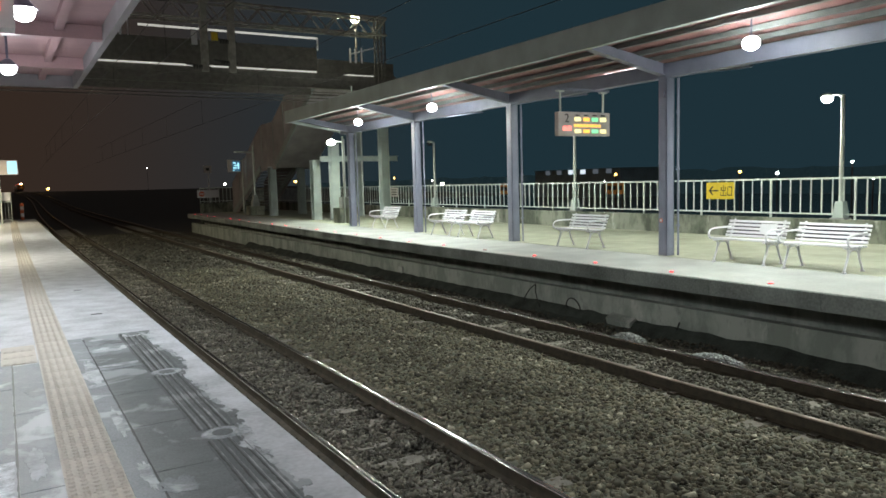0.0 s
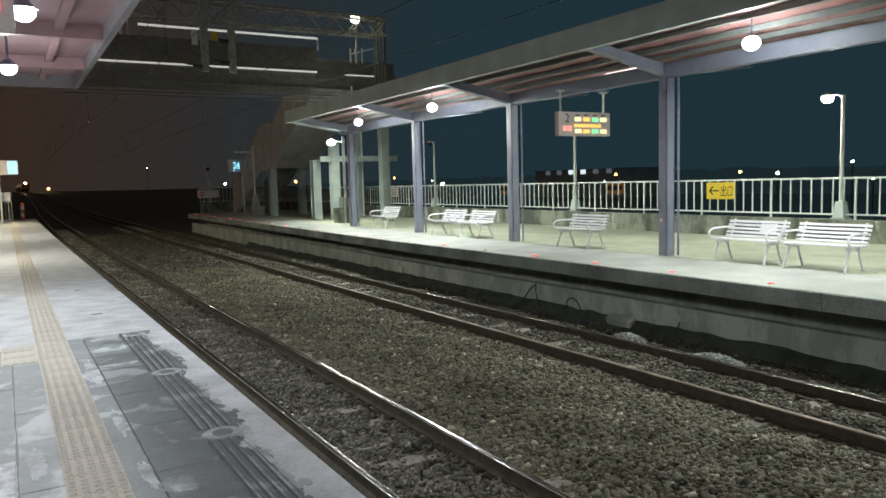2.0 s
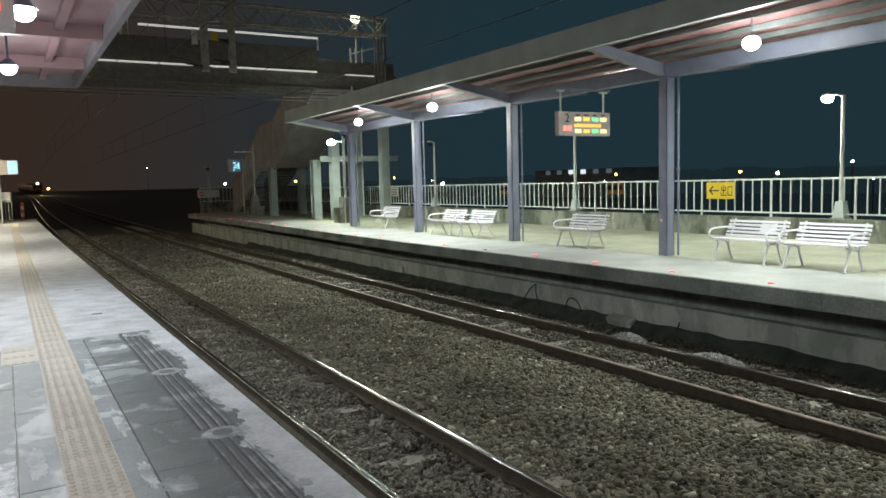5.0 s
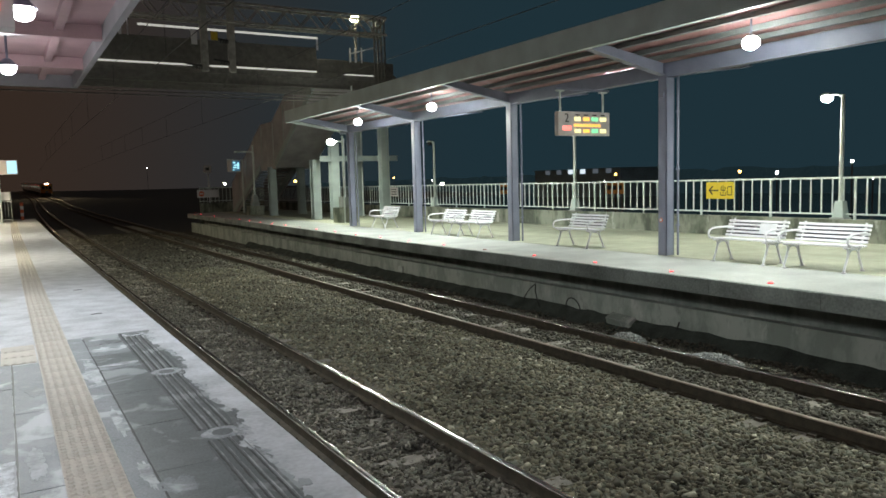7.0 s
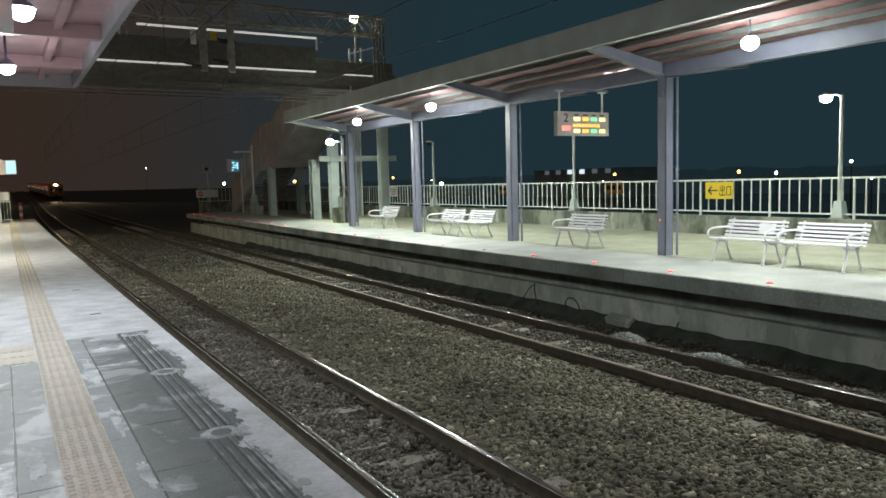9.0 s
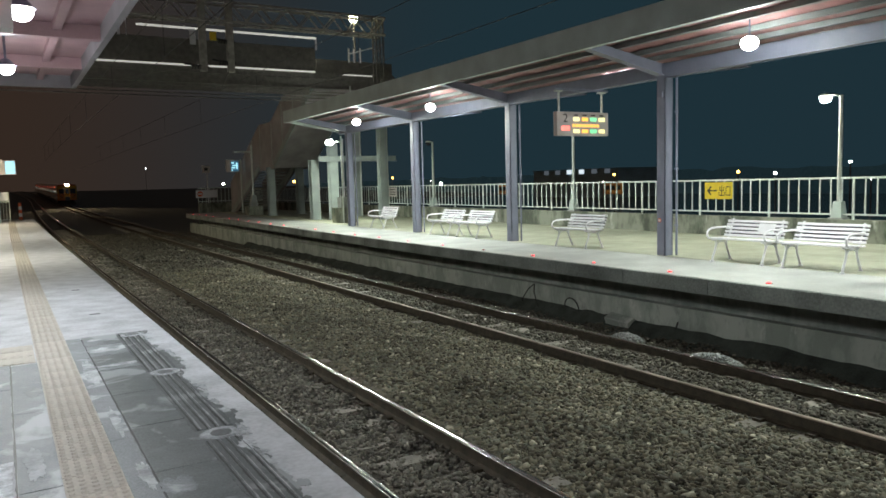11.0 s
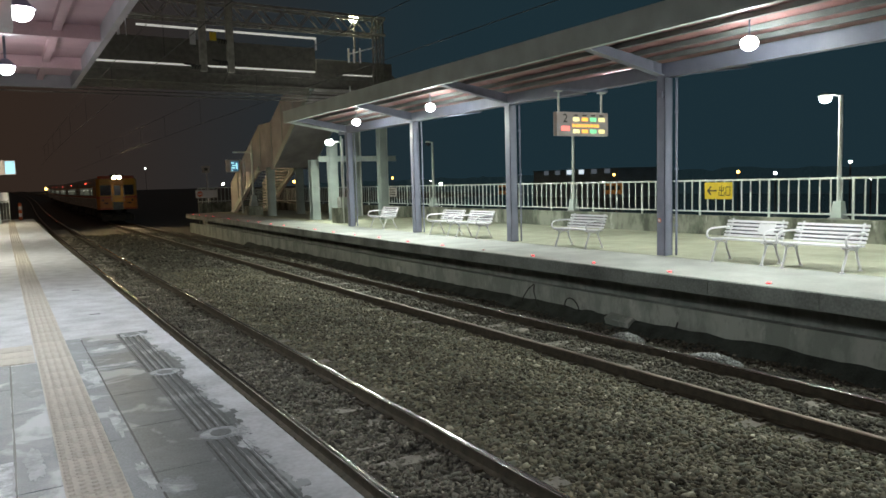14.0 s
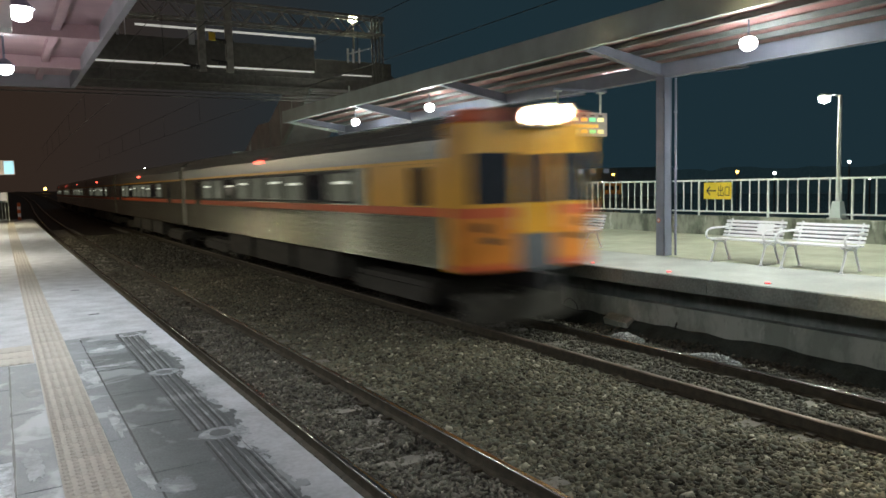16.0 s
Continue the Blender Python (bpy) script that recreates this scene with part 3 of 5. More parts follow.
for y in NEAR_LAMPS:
    # fixtures at x=-1.3 are unseen, made up to carry the added lights
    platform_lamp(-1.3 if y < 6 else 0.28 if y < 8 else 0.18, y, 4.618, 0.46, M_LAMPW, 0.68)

# ---- near platform details ----
near = bpy.data.objects["near_platform"]
dome = B()
box(dome, 0.003, 0.297, 0.003, 0.297, 0.0, 0.006)
for i in range(5):
    for j in range(5):
        cx, cy = 0.03 + i * 0.06, 0.03 + j * 0.06
        lo = [dome.verts.new((cx + 0.021 * math.cos(a), cy + 0.021 * math.sin(a), 0.006)) for a in [k * math.tau / 6 for k in range(6)]]
        hi = [dome.verts.new((cx + 0.011 * math.cos(a), cy + 0.011 * math.sin(a), 0.0135)) for a in [k * math.tau / 6 for k in range(6)]]
        for k in range(6):
            dome.faces.new((lo[k], lo[(k + 1) % 6], hi[(k + 1) % 6], hi[k]))
        dome.faces.new(hi)
tile_me = finish("tactile_tile", dome, M_YELLOW)
ridge = B()
box(ridge, 0.003, 0.297, 0.003, 0.297, 0.0, 0.006)
for i in range(4):
    box(ridge, 0.025 + i * 0.072, 0.058 + i * 0.072, 0.02, 0.28, 0.006, 0.011)
ridge_me = finish("tactile_tile", ridge, M_YELLOW)
for i in range(160):
    y = 2.0 + i * 0.3
    ob = new("tactile_tile", ridge_me if 72 <= i < 82 else tile_me)
    ob.location = (0.175 + bend(y), y, PLAT)
    ob.parent = near
for x, y in ((-0.13, 7.65), (-0.13, 7.95), (-0.13, 8.25)):
    ob = new("tactile_tile", ridge_me)
    ob.location = (x, y, PLAT)
    ob.parent = near


def ragged(x0, x1, y0, y1, z0, z1, amp, step, seed, left=0.0):
    """A thin slab whose long sides wander."""
    bm = B()
    rng = random.Random(seed)
    n = max(2, int((y1 - y0) / step))
    lo, hi = [], []
    for i in range(n + 1):
        y = y0 + (y1 - y0) * i / n
        a = x0 + rng.uniform(-left, left)
        b = x1 + amp * (noise.noise((y * 1.7, 7.7, 0)) + 0.5 * noise.noise((y * 6, seed, 3)) + 0.3 * noise.noise((y * 19, seed, 5)))
        e = rng.uniform(-0.01, 0.01) if i in (0, n) else 0
        lo.append([bm.verts.new((a, y, z)) for z in (z0, z1)])
        hi.append([bm.verts.new((b, y + e, z)) for z in (z0, z1)])
    for i in range(n):
        bm.faces.new((lo[i][1], hi[i][1], hi[i + 1][1], lo[i + 1][1]))
        bm.faces.new((hi[i][0], hi[i + 1][0], hi[i + 1][1], hi[i][1]))
        bm.faces.new((lo[i][0], lo[i][1], lo[i + 1][1], lo[i + 1][0]))
    bm.faces.new((lo[0][0], hi[0][0], hi[0][1], lo[0][1]))
    bm.faces.new((lo[n][0], lo[n][1], hi[n][1], hi[n][0]))
    return bm


for x in (0.617, -0.038):
    part("joint", ragged(x - 0.006, x + 0.006, 2.4, 8.5, PLAT - 0.01, PLAT + 0.0055, 0.004, 0.06, 31, 0.003), M_INK, near, "dark open joint")
# the dark worn slabs, set between the tactile strip and the whitened edge
cuts = [2.4, 3.25, 4.2, 5.1, 6.0, 6.9, 7.55, 8.1, 8.62]
for i, (a, b) in enumerate(zip(cuts, cuts[1:])):
    pale = i in (6,)
    part("slab", ragged(0.62, 1.235, a + 0.004, b - 0.004, PLAT - 0.01, PLAT + 0.005, 0.085, 0.022, 40 + i), M_WETB if not pale else M_PATCH, near, "dark damp concrete slab")
cuts = [2.4, 3.6, 4.9, 6.3, 7.5, 8.6]
for i, (a, b) in enumerate(zip(cuts, cuts[1:])):
    part("slab", ragged(0.474, 0.612, a + 0.004, b - 0.004, PLAT - 0.01, PLAT + 0.0045, 0.003, 0.1, 60 + i), M_PATCH, near, "grey patched concrete slab")
cuts = [2.4, 4.3, 5.9, 7.6]
for i, (a, b) in enumerate(zip(cuts, cuts[1:])):
    part("slab", ragged(-0.032, 0.1765, a + 0.004, b - 0.004, PLAT - 0.01, PLAT + 0.004, 0.002, 0.1, 80 + i), M_PATCH, near, "grey patched concrete slab")
for i, (a, b) in enumerate(((4.86, 6.7), (6.71, 8.4))):
    part("slab", ragged(-0.9, -0.045, a, b - 0.006, PLAT - 0.01, PLAT + 0.004, 0.006, 0.07, 90 + i), M_PATCH, near, "grey patched concrete slab")
part("whitened_patch", ragged(-0.9, -0.05, 2.4, 4.84, PLAT - 0.01, PLAT + 0.009, 0.012, 0.05, 97), M_SALT, near, "rough white plaster patch")
for i, (a, b) in enumerate(((2.4, 4.53), (4.77, 6.42), (6.60, 8.55))):
    part("groove_bed", ragged(0.962, 1.205, a, b, PLAT - 0.004, PLAT + 0.0068, 0.03, 0.04, 140 + i, 0.006), M_BED, near, "dark rough mortar bed of the grooves")
    for k in range(4):
        x = 0.985 + k * 0.058
        part("cable_groove", ragged(x - 0.005, x + 0.005, a, b, PLAT, PLAT + 0.0088, 0.007, 0.05, 150 + 4 * i + k, 0.003), M_INK, near, "dark groove cut along the platform")
        part("groove_edge", ragged(x + 0.014, x + 0.022, a, b, PLAT, PLAT + 0.0120, 0.010, 0.05, 170 + 4 * i + k, 0.003), M_RIDGE, near, "mortar ridge beside the groove")
for y in (4.65, 6.51, 8.45):
    bm = B()
    prev = None
    for r, z in ((0.135, 0.002), (0.118, 0.012), (0.092, 0.013), (0.075, 0.0085), (0.01, 0.0085)):
        cur = [bm.verts.new((1.10 + 0.95 * r * math.cos(a) * (1 + 0.12 * math.sin(3 * a + y)), y + 0.9 * r * math.sin(a), PLAT + z)) for a in [k * math.tau / 18 for k in range(18)]]
        if prev:
            for k in range(18):
                bm.faces.new((prev[k], prev[(k + 1) % 18], cur[(k + 1) % 18], cur[k]))
        prev = cur
    bm.faces.new(prev)
    part("mortar_ring", bm, M_SALT2, near, "pale mortar ring round a fixing")
    part("fixing_cover", rod(B(), (1.10, y, PLAT + 0.006), (1.10, y, PLAT + 0.0105), 0.066, 18), M_WETB, near, "dark round fixing cover")
for k, y in enumerate((10.2, 12.9)):
    part("lifting_slot", box(B(), 0.86, 0.98, y, y + 0.03, PLAT, PLAT + 0.004), M_INK, near)

def splat(x, y, rx, ry, z, mat, seed, label):
    """A thin ragged patch lying at z above the platform."""
    bm = B()
    m = 56
    ring = []
    for k in range(m):
        a = k * math.tau / m
        u, v = math.cos(a), math.sin(a)
        q = 1 + 0.55 * noise.noise((u * 1.4, v * 1.4, seed)) + 0.35 * noise.noise((u * 4, v * 4, seed + 2)) + 0.22 * noise.noise((u * 11, v * 11, seed + 5))
        ring.append((x + rx * u * q, y + ry * v * q))
    top = [bm.verts.new((u, v, PLAT + z)) for u, v in ring]
    low = [bm.verts.new((u, v, PLAT + z - 0.0011)) for u, v in ring]
    bm.faces.new(top)
    for k in range(m):
        bm.faces.new((low[k], low[(k + 1) % m], top[(k + 1) % m], top[k]))
    part("stain_patch", bm, mat, near, label)


SPLATS = ((0.78, 7.80, 0.17, 0.10, M_SALT2), (0.80, 7.08, 0.21, 0.055, M_SALT2), (0.70, 8.25, 0.10, 0.16, M_PATCH), (1.19, 4.05, 0.045, 0.17, M_SALT2),
          (0.80, 6.95, 0.2, 0.05, M_PATCH), (0.575, 4.2, 0.035, 0.22, M_SALT2), (0.70, 3.95, 0.09, 0.12, M_PATCH), (0.56, 5.3, 0.03, 0.30, M_SALT2),
          (0.06, 4.75, 0.05, 0.26, M_SALT2), (0.10, 6.5, 0.05, 0.2, M_WETB), (0.55, 6.9, 0.05, 0.45, M_SALT2), (0.72, 3.2, 0.10, 0.20, M_SALT2), (0.545, 3.4, 0.05, 0.3, M_WETB))
for i, (x, y, rx, ry, mt) in enumerate(SPLATS):
    splat(x, y, rx, ry, 0.0062 + 0.0001 * i, mt, i * 3.3, "worn patch of mortar on the platform")
fleck = random.Random(23)
for i in range(60):
    y = fleck.uniform(2.6, 8.5)
    x = 1.235 + 0.085 * noise.noise((y * 1.7, 7.7, 0)) + fleck.uniform(-0.03, 0.035)
    r = fleck.uniform(0.012, 0.04)
    splat(x, y, r, r * fleck.uniform(1.0, 3.0), 0.0018 + 0.00002 * i if i % 3 else 0.0081 + 0.00002 * i, M_WETB if i % 3 else M_SALT2, 100 + i * 2.1, "flaked mortar at the slab's edge")

# ---- signs and post at the end of the near platform ----
sg = empty("platform_display", 0.3, 45, PLAT, "lit blue white display screen on a post at the platform end", "display")
part("post", rod(B(), (-0.42, 0, 0), (-0.42, 0, 3.3), 0.05), M_GALV, sg)
part("casing", box(B(), -0.45, 0.48, -0.06, 0.06, 2.55, 3.30), M_BOARD, sg, bevel=0.01)
part("screen", box(B(), 0.0, 0.44, -0.072, -0.061, 2.60, 3.25), M_SCREEN, sg, "glowing pale blue screen")
sg2 = empty("end_railing", 0.0, 45.6, PLAT, "grey railing with a pale board at the platform end", "railing")
part("board", box(B(), -0.5, 0.32, -0.05, -0.03, 1.18, 1.62), M_WHITE, sg2, "pale notice board", 0.004)
part("top_rail", bar(B(), (-1.6, 0, 1.12), (0.36, 0, 1.12), 0.04, 0.04), M_GALV, sg2)
part("bottom_rail", bar(B(), (-1.6, 0, 0.15), (0.36, 0, 0.15), 0.03, 0.03), M_GALV, sg2)
for k in range(14):
    part("upright", box(B(), -1.58 + k * 0.148, -1.56 + k * 0.148, -0.01, 0.01, 0.0 if k % 4 == 1 else 0.15, 1.62 if k in (9, 13) else 1.12), M_GALV, sg2)
bol = empty("marker_post", 0.9, 49, PLAT, "orange and white banded marker post on the platform end", "post")
for k in range(5):
    part("band", rod(B(), (0, 0, k * 0.2), (0, 0, k * 0.2 + 0.199), 0.09, 14), M_TRAINO if k % 2 == 0 else M_WHITE, bol)

# made-up fixtures for the added post lights, all out of view
for y in UNSEEN_POSTS:
    s = empty("street_lamp", -1.75, y, PLAT, "unseen platform lamp post, added to light the platform's far end", "street lamp", "lamp posts on the platform")
    part("base_plate", box(B(), -0.16, 0.16, -0.16, 0.16, 0, 0.03), M_GALV, s)
    part("pole", rod(B(), (0, 0, 0.03), (0, 0, 3.75), 0.06, 12, 0.045), M_GALV, s)
    part("arm", tube(B(), [(0, 0, 3.7), (0.2, 0, 3.78), (0.5, 0, 3.80)], 0.025), M_GALV, s)
    part("hood", box(B(), 0.42, 0.80, -0.12, 0.12, 3.60, 3.68), M_GALV, s, bevel=0.02)
    part("glass", box(B(), 0.45, 0.77, -0.1, 0.1, 3.575, 3.598), M_LAMPW, s, "glowing lamp glass")

# a red lit box hung from the near canopy
rb = empty("hanging_sign_box", -0.12, 6.5, 4.44, "grey sign box with a red lit face hung from the canopy", "sign")
part("casing", box(B(), -0.9, 0.29, -0.1, 0.1, -0.72, -0.12), M_BOARD, rb, bevel=0.015)
part("lit_face", box(B(), -0.7, 0.20, -0.112, -0.101, -0.60, -0.2), M_LEDR, rb, "red lit lettering panel")
part("hanger", rod(B(), (-0.6, 0, -0.12), (-0.6, 0, 0.178), 0.02), M_GALV, rb)
part("hanger", rod(B(), (0.1, 0, -0.12), (0.1, 0, 0.178), 0.02), M_GALV, rb)

# ---- edge lights of the far platform ----
for i in range(25):
    y = 6.4 + i * 1.79
    if y > 46:
        break
    e = empty("edge_light", 9.23 + flare(y), y, PLAT + 0.001, "red lit warning light set in the platform edge", "light", "warning lights along the edge")
    part("rim", rod(B(), (0, 0, 0), (0, 0, 0.006), 0.05, 14), M_DARK, e)
    part("lens", rod(B(), (0, 0, 0.006), (0, 0, 0.018), 0.034, 14), M_EDGE if (i % 7) not in (4,) else M_REDOFF, e)

# ---- benches ----
def pipe(bm, pts, r, seg=6):
    """One bent pipe through the points."""
    pts = [Vector(p) for p in pts]
    rings = []
    for i, p in enumerate(pts):
        d = (pts[min(i + 1, len(pts) - 1)] - pts[max(i - 1, 0)]).normalized()
        side = d.cross(Vector((0, 1, 0.01))).normalized()
        up = d.cross(side)
        rings.append([bm.verts.new(p + r * (math.cos(k * math.tau / seg) * side + math.sin(k * math.tau / seg) * up)) for k in range(seg)])
    for a, b in zip(rings, rings[1:]):
        for k in range(seg):
            bm.faces.new((a[k], a[(k + 1) % seg], b[(k + 1) % seg], b[k]))
    bm.faces.new(rings[0][::-1])
    bm.faces.new(rings[-1])
    return bm



def bench(x, y):
    """A slatted bench 1.25 m long along y; the sitter looks towards -x."""
    b = empty("bench", x, y, PLAT, "white painted slatted bench with curled metal legs", "bench", "benches on the platform")
    L = 0.60
    for i in range(4):
        part("seat_slat", box(B(), -0.02 + i * 0.115, 0.075 + i * 0.115, -L, L, 0.405 - i * 0.006, 0.432 - i * 0.006), M_WHITE, b, bevel=0.004)
    for i in range(5):
        z = 0.452 + i * 0.0630
        xx = 0.435 + i * 0.028
        m = pose(xx, 0, z, 0, 22, 0)
        part("back_slat", box(B(), -0.014, 0.014, -L, L, -0.0205, 0.0205, m), M_WHITE, b, bevel=0.004)
    # plate added behind the slats so that the gaps come out dark
    part("back_plate", box(B(), 0.017, 0.022, -L + 0.03, L - 0.03, -0.15, 0.16, pose(0.491, 0, 0.578, 0, 23.5, 0)), M_GAPPLATE, b, "dark violet plate added to darken the gaps between slats")
    for s in (-1, 1):
        yy = s * 0.5
        bm = B()
        front = [(0.02, 0.40), (0.07, 0.37), (0.085, 0.31), (0.06, 0.22), (0.015, 0.12), (-0.015, 0.05), (-0.02, 0.0)]
        rear = [(0.42, 0.38), (0.37, 0.36), (0.355, 0.31), (0.38, 0.22), (0.43, 0.12), (0.465, 0.05), (0.475, 0.0)]
        arch = [(0.075, 0.26), (0.11, 0.325), (0.17, 0.355), (0.27, 0.355), (0.33, 0.325), (0.365, 0.26)]
        for path, r in ((front, 0.019), (rear, 0.019), (arch, 0.013)):
            pipe(bm, [(u, yy, v) for u, v in path], r)
        pipe(bm, [(-0.03, yy, 0.393), (0.20, yy, 0.384), (0.40, yy, 0.388), (0.45, yy, 0.44), (0.575, yy, 0.745)], 0.017)
        rod(bm, (-0.02, yy, 0.0), (-0.02, yy, 0.022), 0.038, 8)
        rod(bm, (0.475, yy, 0.0), (0.475, yy, 0.022), 0.038, 8)
        part("leg_frame", bm, M_WHITE, b, "curled cast metal leg frame")
        bm = B()
        arm = [(0.06, 0.425), (-0.02, 0.42), (-0.065, 0.46), (-0.065, 0.53), (-0.02, 0.575), (0.07, 0.595), (0.20, 0.60), (0.32, 0.60), (0.44, 0.60)]
        pipe(bm, [(u, s * 0.575, v) for u, v in arm] + [(0.51, s * 0.53, 0.60)], 0.019)
        part("armrest", bm, M_WHITE, b, "curved metal armrest")
    return b


b0 = bench(10.92, 8.20)
for x, y in ((10.89, 6.80), (10.95, 12.58), (10.93, 18.35), (10.95, 16.90), (11.2, 23.0)):
    copy_thing(b0, pose(x, y, PLAT))
# a paper notice taped to the first bench
thing("notice", box(B(), -0.020, -0.0155, 7.80, 8.12, -0.10, 0.10, pose(11.409, 0, PLAT + 0.58, 0, 22, 0)), M_WHITE, "white paper notice taped on a bench back", "notice")

# ---- street lamps on the parapet ----
def street_lamp(y, lit, height):
    s = empty("street_lamp", 15.86, y, 1.42, "galvanised lamp post with a lit head on the parapet" if lit else "galvanised lamp post on the parapet", "street lamp", "lamp posts along the railing")
    bm = B()
    prism(bm, [(-0.138, -0.17), (0.138, -0.17), (0.138, 0.17), (-0.138, 0.17)], (0, 0.04), "z")
    part("foot", bm, M_CONC, s)
    bm = B()
    a = [bm.verts.new((u * 0.125, v * 0.125, 0.04)) for u, v in ((-1, -1), (1, -1), (1, 1), (-1, 1))]
    b = [bm.verts.new((u * 0.085, v * 0.085, 0.40)) for u, v in ((-1, -1), (1, -1), (1, 1), (-1, 1))]
    for k in range(4):
        bm.faces.new((a[k], a[(k + 1) % 4], b[(k + 1) % 4], b[k]))
    bm.faces.new(b)
    bm.faces.new(a[::-1])
    part("base_box", bm, M_BEAM, s, "tapered green grey base box")
    part("pole", rod(B(), (0, 0, 0.40), (0, 0, height), 0.05, 12, 0.040), M_GALV, s)
    part("arm", tube(B(), [(0, 0, height - 0.05), (0, 0.12, height + 0.02), (0, 0.3, height + 0.03)], 0.022), M_GALV, s)
    bm = B()
    bmesh.ops.create_uvsphere(bm, u_segments=14, v_segments=8, radius=0.13)
    for v in bm.verts:
        v.co = Vector((v.co.x * 0.7, v.co.y * 1.1 + 0.38, max(v.co.z, -0.03) * 0.6 + height + 0.01))
    part("hood", bm, M_GALV, s)
    bm = B()
    bmesh.ops.create_uvsphere(bm, u_segments=14, v_segments=8, radius=0.125)
    for v in bm.verts:
        v.co = Vector((v.co.x * 0.9, v.co.y * 1.0 + 0.36, v.co.z * 0.8 + height - 0.04))
    part("glass", bm, M_LAMP if lit else M_GLASSD, s, "glowing lamp glass" if lit else "")
    return s


street_lamp(9.30, True, 2.72)
street_lamp(18.06, False, 3.05)
street_lamp(27.0, False, 2.75)

# ---- display board under the canopy ----
bd = empty("departure_board", 10.72, 12.0, 4.74, "grey hanging departure board with coloured lit rows", "departure board")
part("casing", box(B(), -0.72, 0.72, -0.12, 0.0, -1.36, -0.86), M_BOARD, bd, bevel=0.012)
for x in (-0.62, 0.58):
    part("hanger", rod(B(), (x, -0.06, -0.86), (x, -0.06, -0.416), 0.022), M_GALV, bd)
    part("clamp", box(B(), x - 0.09, x + 0.09, -0.10, -0.02, -0.446, -0.416), M_GALV, bd)
part("carrier", bar(B(), (-0.75, -0.06, -0.394), (0.75, -0.06, -0.394), 0.05, 0.04), M_STEEL, bd)
font = bpy.data.curves.new("numeral", "FONT")
font.body, font.size, font.extrude = "2", 0.26, 0.002
tmp = bpy.data.objects.new("numeral", font)
scene.collection.objects.link(tmp)
bpy.context.view_layer.update()
me = bpy.data.meshes.new_from_object(tmp)
scene.collection.objects.unlink(tmp)
bpy.data.objects.remove(tmp)
me.transform(pose(-0.56, -0.125, -1.08, 90, 0, 0))
me.materials.append(M_INK)
num = new("numeral", me)
num.parent = bd
def led(x0, x1, z0, z1, mat):
    part("lit_cell", box(B(), x0, x1, -0.128, -0.121, z0, z1), mat, bd)
for z, cols in ((-1.06, (M_LEDY, M_LEDO, M_LEDG, M_LEDY)), (-1.31, (M_LEDY, M_LEDO, M_LEDG, M_LEDY))):
    for k, mt in enumerate(cols):
        x = -0.28 + k * 0.24
        n = 2 if k in (0, 2) else 3 if k == 1 else 2
        for q in range(n):
            w = 0.18 / n
            led(x + q * w, x + q * w + w * 0.86, z + 0.01, z + 0.085, mt)
for k in range(9):
    led(-0.30 + k * 0.085, -0.235 + k * 0.085, -1.175, -1.115, M_LEDO)
led(-0.60, -0.50, -1.25, -1.16, M_LEDR)
led(-0.48, -0.38, -1.25, -1.16, M_LEDR)
for k in range(4):
    part("caption_bar", box(B(), -0.26 + k * 0.24, -0.14 + k * 0.24, -0.124, -0.121, -0.94, -0.915), M_INK, bd)

# ---- exit sign on the railing ----
ex = empty("exit_sign", 15.80, 12.43, 1.85, "yellow exit sign with black arrow on the railing", "sign")
part("panel", box(B(), -0.012, 0.0, -0.42, 0.42, 0.0, 0.43), M_SIGNY, ex, bevel=0.003)
bm = B()
bar(bm, (-0.016, 0.32, 0.215), (-0.016, 0.04, 0.215), 0.006, 0.035)
bar(bm, (-0.016, 0.33, 0.205), (-0.016, 0.22, 0.32), 0.006, 0.035)
bar(bm, (-0.016, 0.33, 0.225), (-0.016, 0.22, 0.11), 0.006, 0.035)
part("arrow", bm, M_INK, ex)


def strokes(name, segs, cy, parent):
    bm = B()
    for y0, z0, y1, z1 in segs:
        bar(bm, (-0.016, cy - y0, z0), (-0.016, cy - y1, z1), 0.006, 0.022)
    part(name, bm, M_INK, parent)


strokes("letter", [(0.0, 0.08, 0.0, 0.35), (-0.06, 0.32, -0.06, 0.22), (0.06, 0.32, 0.06, 0.22), (-0.06, 0.22, 0.06, 0.22), (-0.08, 0.18, -0.08, 0.09), (0.08, 0.18, 0.08, 0.09), (-0.08, 0.09, 0.08, 0.09)], -0.11, ex)
strokes("letter", [(-0.06, 0.10, -0.06, 0.31), (0.06, 0.10, 0.06, 0.31), (-0.06, 0.31, 0.06, 0.31), (-0.06, 0.10, 0.06, 0.10)], -0.30, ex)
sm = empty("notice_plate", 15.80, 30.7, 1.85, "small pale notice plate on the railing", "sign")
part("plate", box(B(), -0.01, 0, -0.38, 0.38, 0.0, 0.42), M_BOARD, sm)
for k in range(3):
    part("text_bar", box(B(), -0.014, -0.0105, -0.26, 0.26, 0.08 + k * 0.11, 0.12 + k * 0.11), M_INK, sm)

# ---- pier, beam, columns, lamp beside the stair ----
def pillar(x, y, top, w, d, label="grey steel pier column"):
    c = empty("pier_column", x, y, PLAT, label, "column", "columns of the footbridge")
    bm = B()
    box(bm, -w / 2, w / 2, -d / 2, -d / 2 + 0.03, 0, top - PLAT)
    box(bm, -w / 2, w / 2, d / 2 - 0.03, d / 2, 0, top - PLAT)
    box(bm, -0.02, 0.02, -d / 2 + 0.03, d / 2 - 0.03, 0, top - PLAT)
    part("shaft", bm, M_PIER, c)
    part("base_plate", box(B(), -w / 2 - 0.06, w / 2 + 0.06, -d / 2 - 0.06, d / 2 + 0.06, 0, 0.03), M_PIER, c)
    return c


